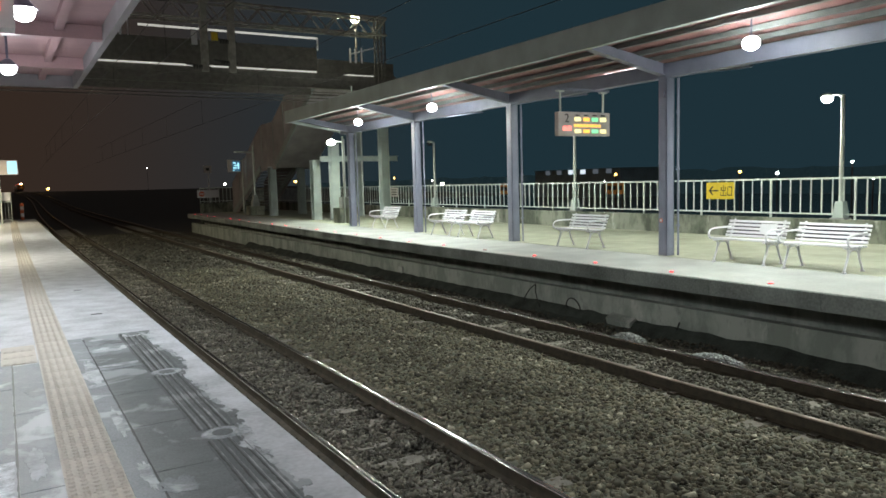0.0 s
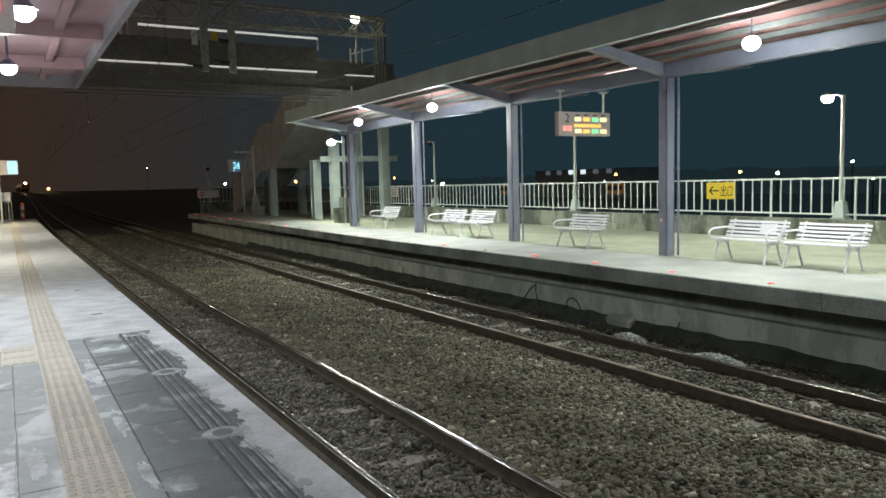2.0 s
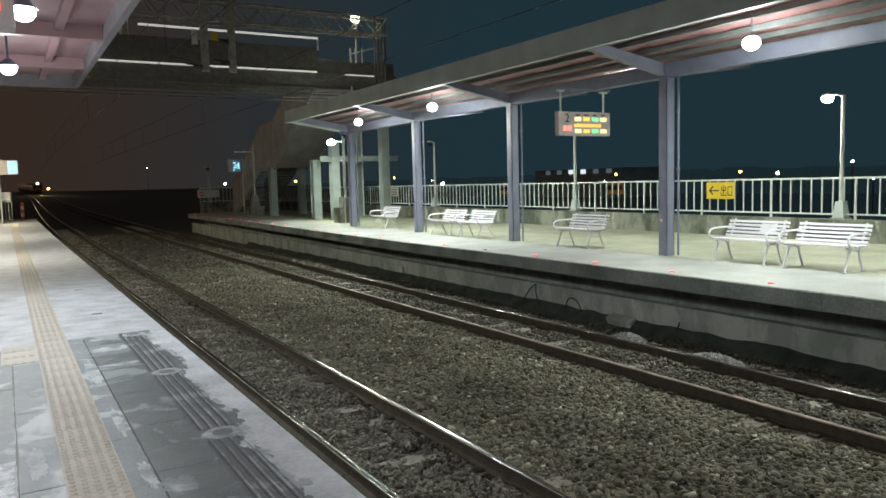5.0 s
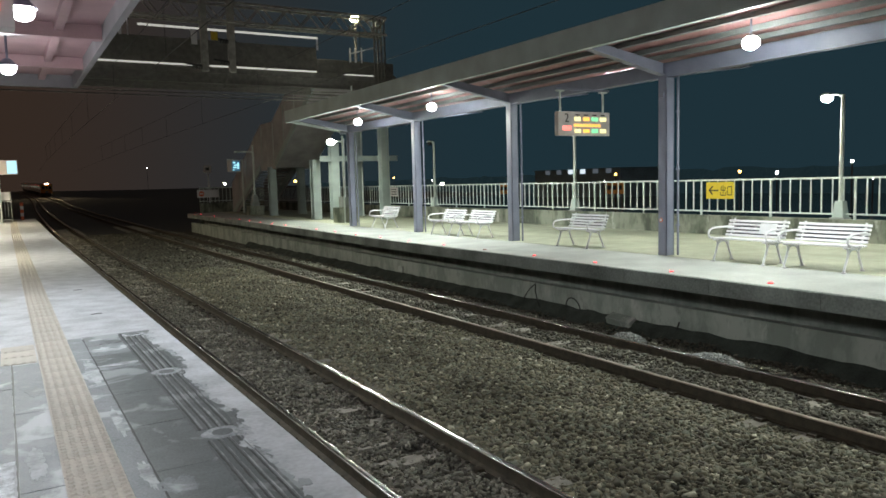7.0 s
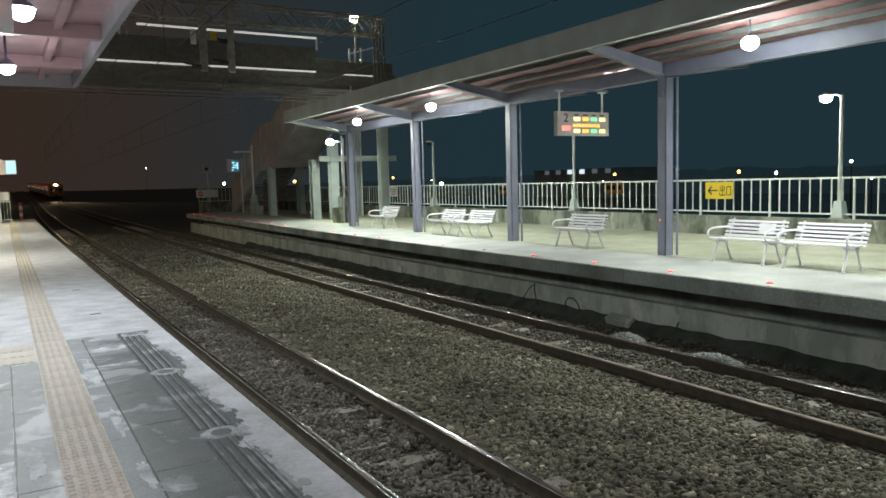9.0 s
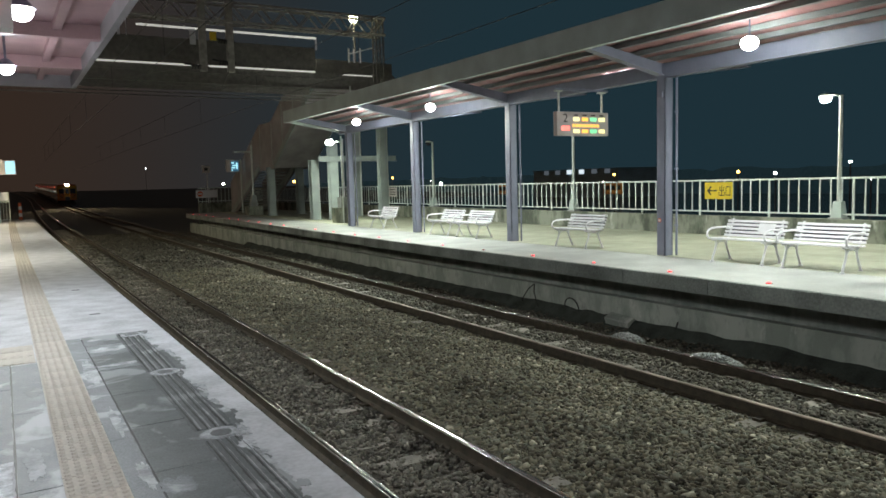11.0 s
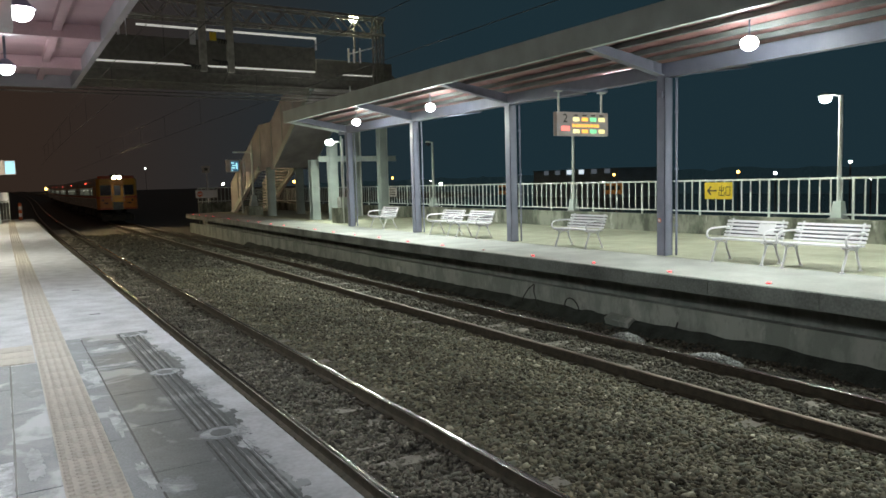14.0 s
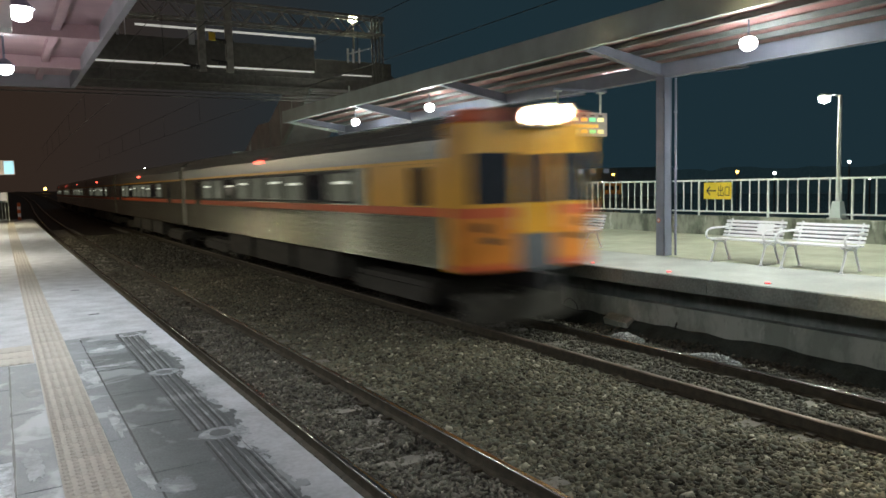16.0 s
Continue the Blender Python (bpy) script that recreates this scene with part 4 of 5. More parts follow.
pillar(12.32, 38.0, 3.50, 0.36, 0.36)
pillar(14.06, 38.4, 3.50, 0.36, 0.36)
pillar(12.16, 31.35, 3.62, 0.38, 0.36)
pillar(12.71, 30.45, 4.30, 0.38, 0.36, "grey steel pier column beside the lamp")
pillar(14.9, 32.60, 6.5, 0.30, 0.30)
for x, y in ((14.5, 28.6), (14.7, 31.8)):
    thing("conduit", rod(B(), (x, y, PLAT), (x, y, 6.5), 0.035, 8), M_GALV, "thin galvanised conduit standing beside a pier", "pipe")
tb = empty("tie_beam", 12.9, 30.3, 3.50, "grey green steel tie beam between the piers", "beam")
for z0, z1, d in ((0.0, 0.02, 0.09), (0.021, 0.219, 0.012), (0.22, 0.24, 0.09)):
    part("web" if d < 0.05 else "flange", box(B(), -0.9, 2.9, -d, d, z0, z1), M_PIER, tb)
box_bm = box(B(), -0.4, 0.4, -0.35, 0.35, 0, 0.62)
pb = empty("lamp_plinth", 11.95, 27.6, PLAT, "rough concrete block under the lamp post", "block")
part("block", box_bm, M_MOSS, pb, bevel=0.03)
part("cap", box(B(), -0.2, 0.2, -0.2, 0.2, 0.62, 1.05), M_CONC, pb, bevel=0.02)
pl = empty("pier_lamp", 11.95, 27.6, PLAT + 1.05, "white lamp post with a lit head under the footbridge", "street lamp")
part("pole", rod(B(), (0, 0, 0), (0, 0, 2.35), 0.06, 12), M_WHITE, pl)
part("arm", rod(B(), (0, 0, 2.22), (-0.3, 0.25, 2.26), 0.03), M_GALV, pl)
bm = B()
bmesh.ops.create_uvsphere(bm, u_segments=14, v_segments=8, radius=0.17)
for v in bm.verts:
    v.co = Vector((v.co.x - 0.4, v.co.y + 0.3, v.co.z * 0.7 + 2.22))
part("glass", bm, M_LAMP, pl, "glowing lamp glass", smooth=True)
for x, y in ((11.75, 27.2), (12.6, 28.0)):
    thing("conduit", rod(B(), (x, y, PLAT), (x, y, 4.4 if x < 12 else 6.5), 0.035, 8), M_GALV, "thin galvanised conduit standing beside the pier", "pipe")

# ---- stair up to the footbridge ----
st = empty("stair", 13.3, 39, PLAT, "grey steel stair with solid side panels and a landing", "stair", kind="structure")


def spart(name, bm, mat, label=""):
    ob = part(name, bm, mat, st, label)
    ob.matrix_parent_inverse = Matrix.Translation((-13.3, -39, -PLAT))
    return ob


def stair_z(y):
    """The height of the stair's nosing line at y."""
    if y > 39.6:
        return PLAT + (45.6 - y) * 0.485
    if y > 37.2:
        return PLAT + 6.0 * 0.485
    return PLAT + 6.0 * 0.485 + (37.2 - y) * 0.57


for x in (12.30, 14.30):
    side = [(45.9, PLAT), (45.9, 2.75), (39.6, stair_z(39.6) + 2.0), (37.6, stair_z(37.6) + 2.0), (33.05, 8.2), (31.95, 8.2), (31.95, stair_z(31.95) - 0.45), (37.2, stair_z(37.2) - 0.45), (39.7, stair_z(39.7) - 0.45), (44.8, PLAT)]
    spart("side_panel", prism(B(), side, (x, x + 0.05), "x"), M_STAIR, "dull reddish grey side panel")
    for a, b in ((45.8, 39.8), (37.2, 31.3)):
        spart("string", bar(B(), (x - 0.03, a, stair_z(a) - 0.25 + (0.3 if a > 40 else 0)), (x - 0.03, b, stair_z(b) - 0.25), 0.05, 0.32), M_PIER, "pale steel stringer")
    for y in (44.2, 42.6, 41.0, 39.5, 37.5, 35.8, 34.1, 32.4):
        spart("panel_rib", box(B(), x - 0.025, x - 0.001, y - 0.03, y + 0.03, stair_z(y) - 0.2, min(8.18, stair_z(y) + 1.95)), M_PIER)
k = 0
y = 45.5
while y > 39.7:
    spart("tread", box(B(), 12.36, 14.29, y - 0.34, y, stair_z(y - 0.34) - 0.05, stair_z(y - 0.34)), M_PIER)
    y -= 0.34
spart("landing", box(B(), 12.36, 14.29, 37.15, 39.7, stair_z(38) - 0.2, stair_z(38)), M_PIER)
y = 37.15
while y > 31.4:
    spart("tread", box(B(), 12.36, 14.29, y - 0.3, y, stair_z(y - 0.3) - 0.05, stair_z(y - 0.3)), M_PIER)
    y -= 0.3
bm = B()
prism(bm, [(37.15, stair_z(37.2) - 0.40), (31.2, stair_z(31.2) - 0.40), (31.2, stair_z(31.2) - 0.34), (37.15, stair_z(37.2) - 0.34)], (12.36, 14.29), "x")
spart("soffit", bm, M_STAIR, "grey soffit plate")

# ---- footbridge over the tracks ----
br = empty("footbridge", 6, 30, 6.6, "dark steel footbridge with white edged deck over the tracks", "footbridge", kind="structure")


def bpart(name, bm, mat, label=""):
    ob = part(name, bm, mat, br, label)
    ob.matrix_parent_inverse = Matrix.Translation((-6, -30, -6.6))
    return ob


bpart("deck", box(B(), -7, 15.4, 29.4, 31.9, 6.95, 7.22), M_DARK)
bpart("girder", box(B(), -7, 15.4, 29.45, 29.65, 6.56, 6.948), M_DARK)
bpart("girder", box(B(), -7, 15.4, 31.65, 31.85, 6.56, 6.948), M_DARK)
# white deck edge and handrail strips, made to glow with no lamp known there
bpart("edge_strip", box(B(), -6, 11.65, 29.36, 29.396, 7.18, 7.245), M_EDGEGLOW, "white edge strip with an added glow")
bpart("edge_strip", box(B(), 12.9, 14.3, 29.36, 29.396, 7.14, 7.19), M_EDGEGLOW, "white edge strip with an added glow")
bpart("parapet_panel", box(B(), -6.8, 11.7, 29.42, 29.46, 7.23, 8.20), M_DARK, "dark mesh parapet panel")
bpart("parapet_panel", box(B(), -6.8, 15.3, 31.84, 31.88, 7.23, 8.20), M_DARK, "dark mesh parapet panel")
bpart("lit_panel", box(B(), 4.75, 6.9, 31.80, 31.835, 8.22, 8.60), M_OLIVE, "yellowish side screen")
bpart("edge_strip", box(B(), 4.72, 11.75, 29.38, 29.46, 8.57, 8.64), M_EDGEGLOW, "white edge strip with an added glow")
for x, z0, z1, w in ((4.05, 8.18, 8.6, 0.1), (4.35, 8.18, 8.9, 0.03), (6.62, 8.0, 8.6, 0.22), (7.05, 8.18, 8.9, 0.03), (11.72, 8.12, 8.64, 0.06), (13.2, 7.7, 8.3, 0.07), (13.45, 7.7, 8.3, 0.07), (13.75, 7.7, 8.35, 0.05), (14.4, 7.7, 8.6, 0.05)):
    bpart("rail_post", box(B(), x, x + w, 29.39, 29.44, z0, z1), M_WHITE)
bpart("landing_rail", bar(B(), (13.2, 29.42, 8.05), (14.4, 29.42, 8.4), 0.04, 0.05), M_WHITE)
bpart("landing_panel", box(B(), 11.76, 15.3, 29.42, 29.46, 7.23, 7.75), M_DARK)
lp = empty("bridge_lamp", 13.55, 29.7, 7.22, "lit lamp on a thin mast on the footbridge", "street lamp")
part("mast", rod(B(), (0.2, 0.2, 0), (0.2, 0.2, 2.6), 0.04), M_DARK, lp)
bm = B()
bmesh.ops.create_uvsphere(bm, u_segments=12, v_segments=8, radius=0.2)
for v in bm.verts:
    v.co = Vector((v.co.x + 0.1, v.co.y, v.co.z * 0.9 + 2.42))
part("glass", bm, M_LAMPY, lp, "glowing yellowish lamp glass", smooth=True)

# ---- catenary portal ----
def strand(pts, r):
    bm = B()
    rings = [[bm.verts.new((p[0] + r * math.cos(k * math.tau / 5), p[1], p[2] + r * math.sin(k * math.tau / 5))) for k in range(5)] for p in pts]
    for a, b in zip(rings, rings[1:]):
        for k in range(5):
            bm.faces.new((a[k], a[(k + 1) % 5], b[(k + 1) % 5], b[k]))
    return bm



po = empty("catenary_portal", 5, 28.4, 8.6, "dark lattice steel catenary portal over the tracks", "portal", kind="structure")


def ppart(name, bm, mat, label=""):
    ob = part(name, bm, mat, po, label)
    ob.matrix_parent_inverse = Matrix.Translation((-5, -28.4, -8.6))
    return ob


PX0, PX1 = -7.0, 14.35
for y in (28.1, 28.7):
    for z in (8.69, 9.40):
        ppart("chord", bar(B(), (PX0, y, z), (PX1, y, z), 0.08, 0.08), M_LATTICE)
    n = 40
    for k in range(n):
        a, b = PX0 + (PX1 - PX0) * k / n, PX0 + (PX1 - PX0) * (k + 1) / n
        ppart("lattice_bar", bar(B(), (a, y, 8.73 if k % 2 else 9.36), (b, y, 9.36 if k % 2 else 8.73), 0.045, 0.045), M_LATTICE)
        if k % 2:
            ppart("lattice_bar", bar(B(), (a, 28.1, 8.69), (a, 28.7, 8.69), 0.04, 0.04), M_LATTICE)
for x in (PX0 + 0.2, PX1 - 0.2):
    # the unlit look above 6.5 m is painted: dark head, pale lower mast
    bm = B()
    for u in (-0.16, 0.16):
        for v in (-0.16, 0.16):
            box(bm, x + u - 0.03, x + u + 0.03, 28.4 + v - 0.03, 28.4 + v + 0.03, 6.5, 9.45)
    for k in range(6):
        z = 6.5 + k * 0.48
        for v in (-0.16, 0.16):
            bar(bm, (x - 0.16, 28.4 + v, z), (x + 0.16, 28.4 + v, z + 0.5), 0.02, 0.03)
    ppart("mast", bm, M_DARK, "lattice mast head, its shade put into a dark colour")
    bm = B()
    box(bm, x - 0.17, x + 0.17, 28.23, 28.26, -0.6, 6.498)
    box(bm, x - 0.17, x + 0.17, 28.54, 28.57, -0.6, 6.498)
    box(bm, x - 0.015, x + 0.015, 28.262, 28.538, -0.6, 6.498)
    ppart("mast", bm, M_PIER, "grey steel mast")
for x in (6.85, 7.87):
    ppart("drop_post", box(B(), x - 0.12, x + 0.12, 28.28, 28.52, 6.85, 9.6), M_LATTICE)
for x, z in ((7.87, 8.0), (7.87, 7.2), (6.85, 7.0)):
    bm = B()
    for k in range(6):
        rod(bm, (x + 0.1 - k * 0.1 * 1.0, 28.4, z), (x + 0.06 - k * 0.1, 28.4, z), 0.09, 10)
    bar(bm, (x + 0.2, 28.4, z), (x - 0.7, 28.4, z + 0.1), 0.06, 0.06)
    ppart("insulator", bm, M_INK, "dark ribbed insulator")
ppart("warning_plate", box(B(), 7.08, 7.32, 28.2, 28.24, 7.98, 8.28), M_SIGNY, "yellow warning plate")
for xt in (NEAR_TRACK, FAR_TRACK):
    w = empty("contact_wire", xt, 26.5, 5.2, "thin dark overhead contact wire on its catenary", "overhead wire")
    part("wire", strand([(bend(y), y - 26.5, 0) for y in range(-20, 120, 10)], 0.008), M_INK, w)
    part("messenger", strand([(bend(y), y - 26.5, 1.0 + 0.3 * ((y - 26.5) / 50) ** 2) for y in range(-24, 77, 10)], 0.008), M_INK, w)
    for y in range(-16, 76, 8):
        part("dropper", rod(B(), (bend(y), y - 26.5, 0), (bend(y), y - 26.5, 1.0 + 0.3 * ((y - 26.5) / 50) ** 2), 0.006, 5), M_INK, w)
    ppart("registration_arm", tube(B(), [(6.85 if xt < 5 else 7.87, 28.4, 7.1), (xt, 28.4, 6.2)], 0.03), M_DARK)
for k in range(4):
    bm = B()
    rod(bm, (-7, 29.2 + 0.1 * k, 6.42 - 0.12 * k), (16, 29.3, 6.36 - 0.13 * k), 0.022, 6)
    thing("cable", bm, M_DARK, "dark cable slung under the footbridge", "cable", "cables under the footbridge")

# ---- far end of the far platform ----
d2 = empty("platform_display", 12.25, 43.3, PLAT, "lit blue white display screen on a post at the platform end", "display")
part("post", rod(B(), (0, 0, 0), (0, 0, 3.2), 0.06), M_GALV, d2)
part("casing", box(B(), -0.85, -0.1, -0.07, 0.07, 2.45, 3.15), M_BOARD, d2, bevel=0.01)
part("screen", box(B(), -0.6, -0.14, -0.082, -0.071, 2.5, 3.1), M_BLUEP, d2, "dim blue lit panel")
part("arm", bar(B(), (0, 0, 3.12), (-0.85, 0, 3.17), 0.05, 0.05), M_GALV, d2)
for x0, x1, z0, z1 in ((-0.56, -0.40, 2.94, 3.03), (-0.50, -0.22, 2.80, 2.88), (-0.56, -0.34, 2.66, 2.75), (-0.30, -0.20, 2.62, 3.0), (-0.58, -0.48, 2.53, 2.60)):
    part("lit_shape", box(B(), x0, x1, -0.088, -0.083, z0, z1), M_SCREEN, d2)
l2 = empty("street_lamp", 11.92, 39.94, PLAT, "unlit lamp post with a flat arm beside the stair", "street lamp")
part("plinth", box(B(), -0.40, 0.40, -0.4, 0.4, 0, 0.50), M_MOSS, l2, bevel=0.03)
bm = B()
prism(bm, [(-0.22, 0.502), (0.22, 0.502), (0.11, 1.1), (-0.11, 1.1)], (-0.17, 0.17))
part("base_box", bm, M_CONC, l2, bevel=0.015)
part("pole", rod(B(), (0, 0, 1.1), (0, 0, 3.82), 0.06, 12, 0.045), M_GALV, l2)
part("head", box(B(), -1.0, 0.0, -0.1, 0.1, 3.42, 3.5), M_GALV, l2, bevel=0.02)
sp = empty("speed_sign", 12.70, 53.5, PLAT, "small square sign on a white post", "sign")
part("post", rod(B(), (0, 0, -0.9), (0, 0, 3.0), 0.05), M_WHITE, sp)
part("plate", box(B(), -0.35, 0.2, -0.07, -0.05, 2.65, 3.15), M_BOARD, sp)
part("text_bar", box(B(), -0.2, 0.05, -0.076, -0.071, 2.8, 3.0), M_INK, sp)
ws = empty("end_sign", 12.45, 52.9, PLAT, "white sign with a red mark on the end railing", "sign")
part("plate", box(B(), -0.75, 0.75, -0.02, 0.0, 0.88, 1.42), M_WHITE, ws)
part("red_mark", rod(B(), (-0.45, -0.03, 1.15), (-0.45, -0.021, 1.15), 0.19, 18), M_TRAINO, ws)
part("white_bar", box(B(), -0.58, -0.32, -0.036, -0.031, 1.11, 1.19), M_WHITE, ws)
er = empty("end_railing", 13.3, 53, PLAT, "pale railing across the platform end on a low wall", "railing", kind="structure")
part("wall", box(B(), -1.4, 2.4, 0, 0.2, -1.0, 0.5), M_MOSS, er)
part("top_rail", box(B(), -1.4, 2.4, 0.07, 0.12, 1.53, 1.58), M_FENCE, er)
part("bottom_rail", box(B(), -1.4, 2.4, 0.08, 0.11, 0.6, 0.64), M_FENCE, er)
for k in range(15):
    part("upright", box(B(), -1.4 + k * 0.268, -1.37 + k * 0.268, 0.08, 0.11, 0.5, 1.54), M_FENCE, er)

# ---- beyond the railing ----
def far_lamp(x, y, z, mat, r, label):
    r *= 0.75
    s = empty("distant_lamp", x, y, -0.9, label, "street lamp", "street lamps in the distance")
    part("mast", rod(B(), (0, 0, 0), (0, 0, z + 0.9), 0.06, 6), M_DARK, s)
    bm = B()
    bmesh.ops.create_uvsphere(bm, u_segments=10, v_segments=6, radius=r)
    for v in bm.verts:
        v.co.z += z + 0.9 + r
    part("glass", bm, mat, s)


AMB, WHT = "lit amber street lamp far beyond the railing", "lit white street lamp far beyond the railing"
for x, y, z, mat, r, lab in ((60, 45.0, 2.5, M_AMBER, 0.20, AMB), (60, 41.1, 2.3, M_LAMPW, 0.17, WHT), (60, 34.3, 3.1, M_LAMPW, 0.15, WHT), (60, 30.8, 2.6, M_AMBER, 0.22, AMB),
                             (60, 61.4, 2.6, M_AMBER, 0.2, AMB), (60, 63.2, 1.85, M_FARW, 0.12, WHT), (60, 99.8, 1.8, M_FARW, 0.38, WHT), (60, 116.5, 3.2, M_AMBER, 0.22, AMB),
                             (60, 167.7, 3.1, M_AMBER, 0.45, AMB), (60, 232.3, 3.2, M_LAMPY, 0.5, WHT), (14.2, 300.0, 3.2, M_AMBER, 0.7, AMB), (48.2, 300.0, 10.4, M_FARW, 0.28, WHT),
                             (60, 32.6, 1.7, M_FARW, 0.08, WHT), (60, 103.0, 2.6, M_FARW, 0.12, WHT)):
    far_lamp(x, y, z, mat, r, lab)
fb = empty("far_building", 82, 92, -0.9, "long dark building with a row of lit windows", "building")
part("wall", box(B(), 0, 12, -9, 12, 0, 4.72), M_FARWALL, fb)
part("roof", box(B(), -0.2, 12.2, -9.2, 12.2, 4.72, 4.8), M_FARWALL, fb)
for k in range(6):
    part("window", box(B(), -0.04, 0, -7.2 + k * 3.0, -6.0 + k * 3.0, 4.0, 4.7), M_WIN if k in (2, 3) else M_WINDIM, fb)
for y in (34.7, 25.85):
    s = empty("orange_board", 25.2, y, -0.7, "orange board on posts in the yard behind the railing", "board")
    part("panel", box(B(), -0.03, 0.03, -0.62, 0.62, 2.36, 2.98), M_TRAINO2, s, bevel=0.01)
    for q in (-0.5, 0.5):
        part("post", box(B(), -0.03, 0.03, q - 0.03, q + 0.03, 0, 2.355), M_DARK, s)
    for k in range(3):
        part("text_bar", box(B(), -0.036, -0.031, -0.5 + 0.36 * k, -0.24 + 0.36 * k, 2.56, 2.78), M_INK, s)
# added sheet beyond the railing, glossy so that the sky's reflection lightens the dark
bm = B()
prev = None
for k in range(28):
    p = [bm.verts.new((x, -40 + k / 27 * (106 + 4 * (x - 16.6)), z)) for x, z in ((16.6, -0.27), (38, -0.51), (60, -0.765), (103, -0.79))]
    if prev:
        for i in range(3):
            bm.faces.new((prev[i], p[i], p[i + 1], prev[i + 1]))
    prev = p
thing("yard", bm, M_GLOSS, "added glossy dark sheet beyond the railing that reflects the sky", "ground", kind="structure")
# dark tree line and hills
bm = B()
rng = random.Random(5)
prev = None
for k in range(120):
    a = radians(-40 + k * 1.5)
    r = 420
    h = 1.5 + 3 * noise.noise((k * 0.15, 1, 0)) + 2 * noise.noise((k * 0.9, 4, 0))
    p = [bm.verts.new((r * math.sin(a), r * math.cos(a), -2)), bm.verts.new((r * math.sin(a), r * math.cos(a), h))]
    if prev:
        bm.faces.new((prev[0], p[0], p[1], prev[1]))
    prev = p
thing("backdrop", bm, M_HILL, "dark wooded hills at the horizon by night", "hills", kind="structure")

# added belt of trees, glowing in place of haze over the dark distance
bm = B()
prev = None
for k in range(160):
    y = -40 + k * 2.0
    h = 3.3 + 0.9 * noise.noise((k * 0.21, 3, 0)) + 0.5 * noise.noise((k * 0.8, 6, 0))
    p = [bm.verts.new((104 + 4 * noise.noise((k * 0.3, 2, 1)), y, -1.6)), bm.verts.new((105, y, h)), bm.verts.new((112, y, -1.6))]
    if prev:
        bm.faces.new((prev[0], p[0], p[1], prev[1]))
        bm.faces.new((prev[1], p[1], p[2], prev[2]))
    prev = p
thing("tree_line", bm, M_NIGHT, "dim teal belt of far trees with a painted haze glow", "trees", kind="stuff")

# ---- cables and rubble by the platform wall ----
bm = B()
tube(bm, [(9.21, 11.72, 0.36), (9.15, 11.85, 0.24), (9.12, 11.98, 0.06), (9.14, 12.05, -0.08)], 0.011, 6)
tube(bm, [(9.21, 11.72, 0.34), (9.12, 11.62, 0.22), (9.08, 11.50, 0.05), (9.10, 11.45, -0.08)], 0.011, 6)
thing("loose_cable", bm, M_INK, "black loose cable ends against the platform wall", "cable")
bm = B()
tube(bm, [(9.16 - 0.03 * math.sin(a), 10.52 + 0.2 * math.cos(a), 0.02 + 0.2 * math.sin(a)) for a in [k * math.pi / 8 - 0.5 for k in range(11)]], 0.012, 6)
thing("cable_loop", bm, M_INK, "black cable loop against the platform wall", "cable")
bm = B()
tube(bm, [(9.19, 8.05, -0.02), (9.15, 7.98, 0.08), (9.14, 7.95, 0.14)], 0.014, 6)
thing("cable_stub", bm, M_INK, "short bent cable stub by the platform wall", "cable")


bm = B()
prev = None
for k in range(190):
    y = 2 + k * 0.16
    cur = [bm.verts.new((x + (0.04 * noise.noise((y * 2, x, 1)) if x < 9.2 else 0), y, z + 0.05 * noise.noise((x * 6, y * 2.2, 7)))) for x, z in ((8.86, -0.25), (8.95, -0.18), (9.04, -0.11), (9.13, -0.03), (9.24, 0.04))]
    if prev:
        for i in range(4):
            bm.faces.new((prev[i], prev[i + 1], cur[i + 1], cur[i]))
    prev = cur
thing("dirt_bank", bm, M_MUD, "dark muddy strip at the foot of the platform wall", "ground", kind="structure")
thing("broken_slab", box(B(), -0.10, 0.10, -0.26, 0.26, -0.08, 0.05, pose(9.10, 9.2, 0.0, 5, -22, 4)), M_UNDER, "broken piece of concrete leaning on the platform wall", "rubble", bevel=0.015)

jb = empty("junction_box", 9.19, 17.6, 0.05, "small pale junction box on the platform wall", "box")
part("casing", box(B(), -0.03, 0.03, -0.11, 0.11, 0.0, 0.16), M_GALV, jb, bevel=0.008)
part("conduit", rod(B(), (0.0, 0.0, -0.22), (0.0, 0.0, 0.0), 0.014, 8), M_GALV, jb)

# ---- sleepers ----
bm = B()
prism(bm, [(-0.12, -0.2), (0.12, -0.2), (0.10, 0.0), (-0.10, 0.0)], (-1.0, 1.0), "x")
sl = finish("sleeper", bm, M_SLEEPER)
pad = finish("rail_clip", box(B(), -0.09, 0.09, -0.05, 0.05, 0.0, 0.03), M_RUST)
for centre in (NEAR_TRACK, FAR_TRACK):
    for k in range(95):
        y = 1.2 + k * 0.6
        o = new("sleeper", sl)
        o.location = (centre + bend(y), y, -0.153)
        tagged(o, "dusty concrete sleeper half sunk in ballast", "sleeper", "sleepers under the rails")
        for s in (-1, 1):
            for e in (-1, 1):
                c = new("rail_clip", pad)
                c.parent = o
                c.location = (s * 0.566 + e * 0.11, 0, 0)
                c.scale = (0.5, 1, 1)

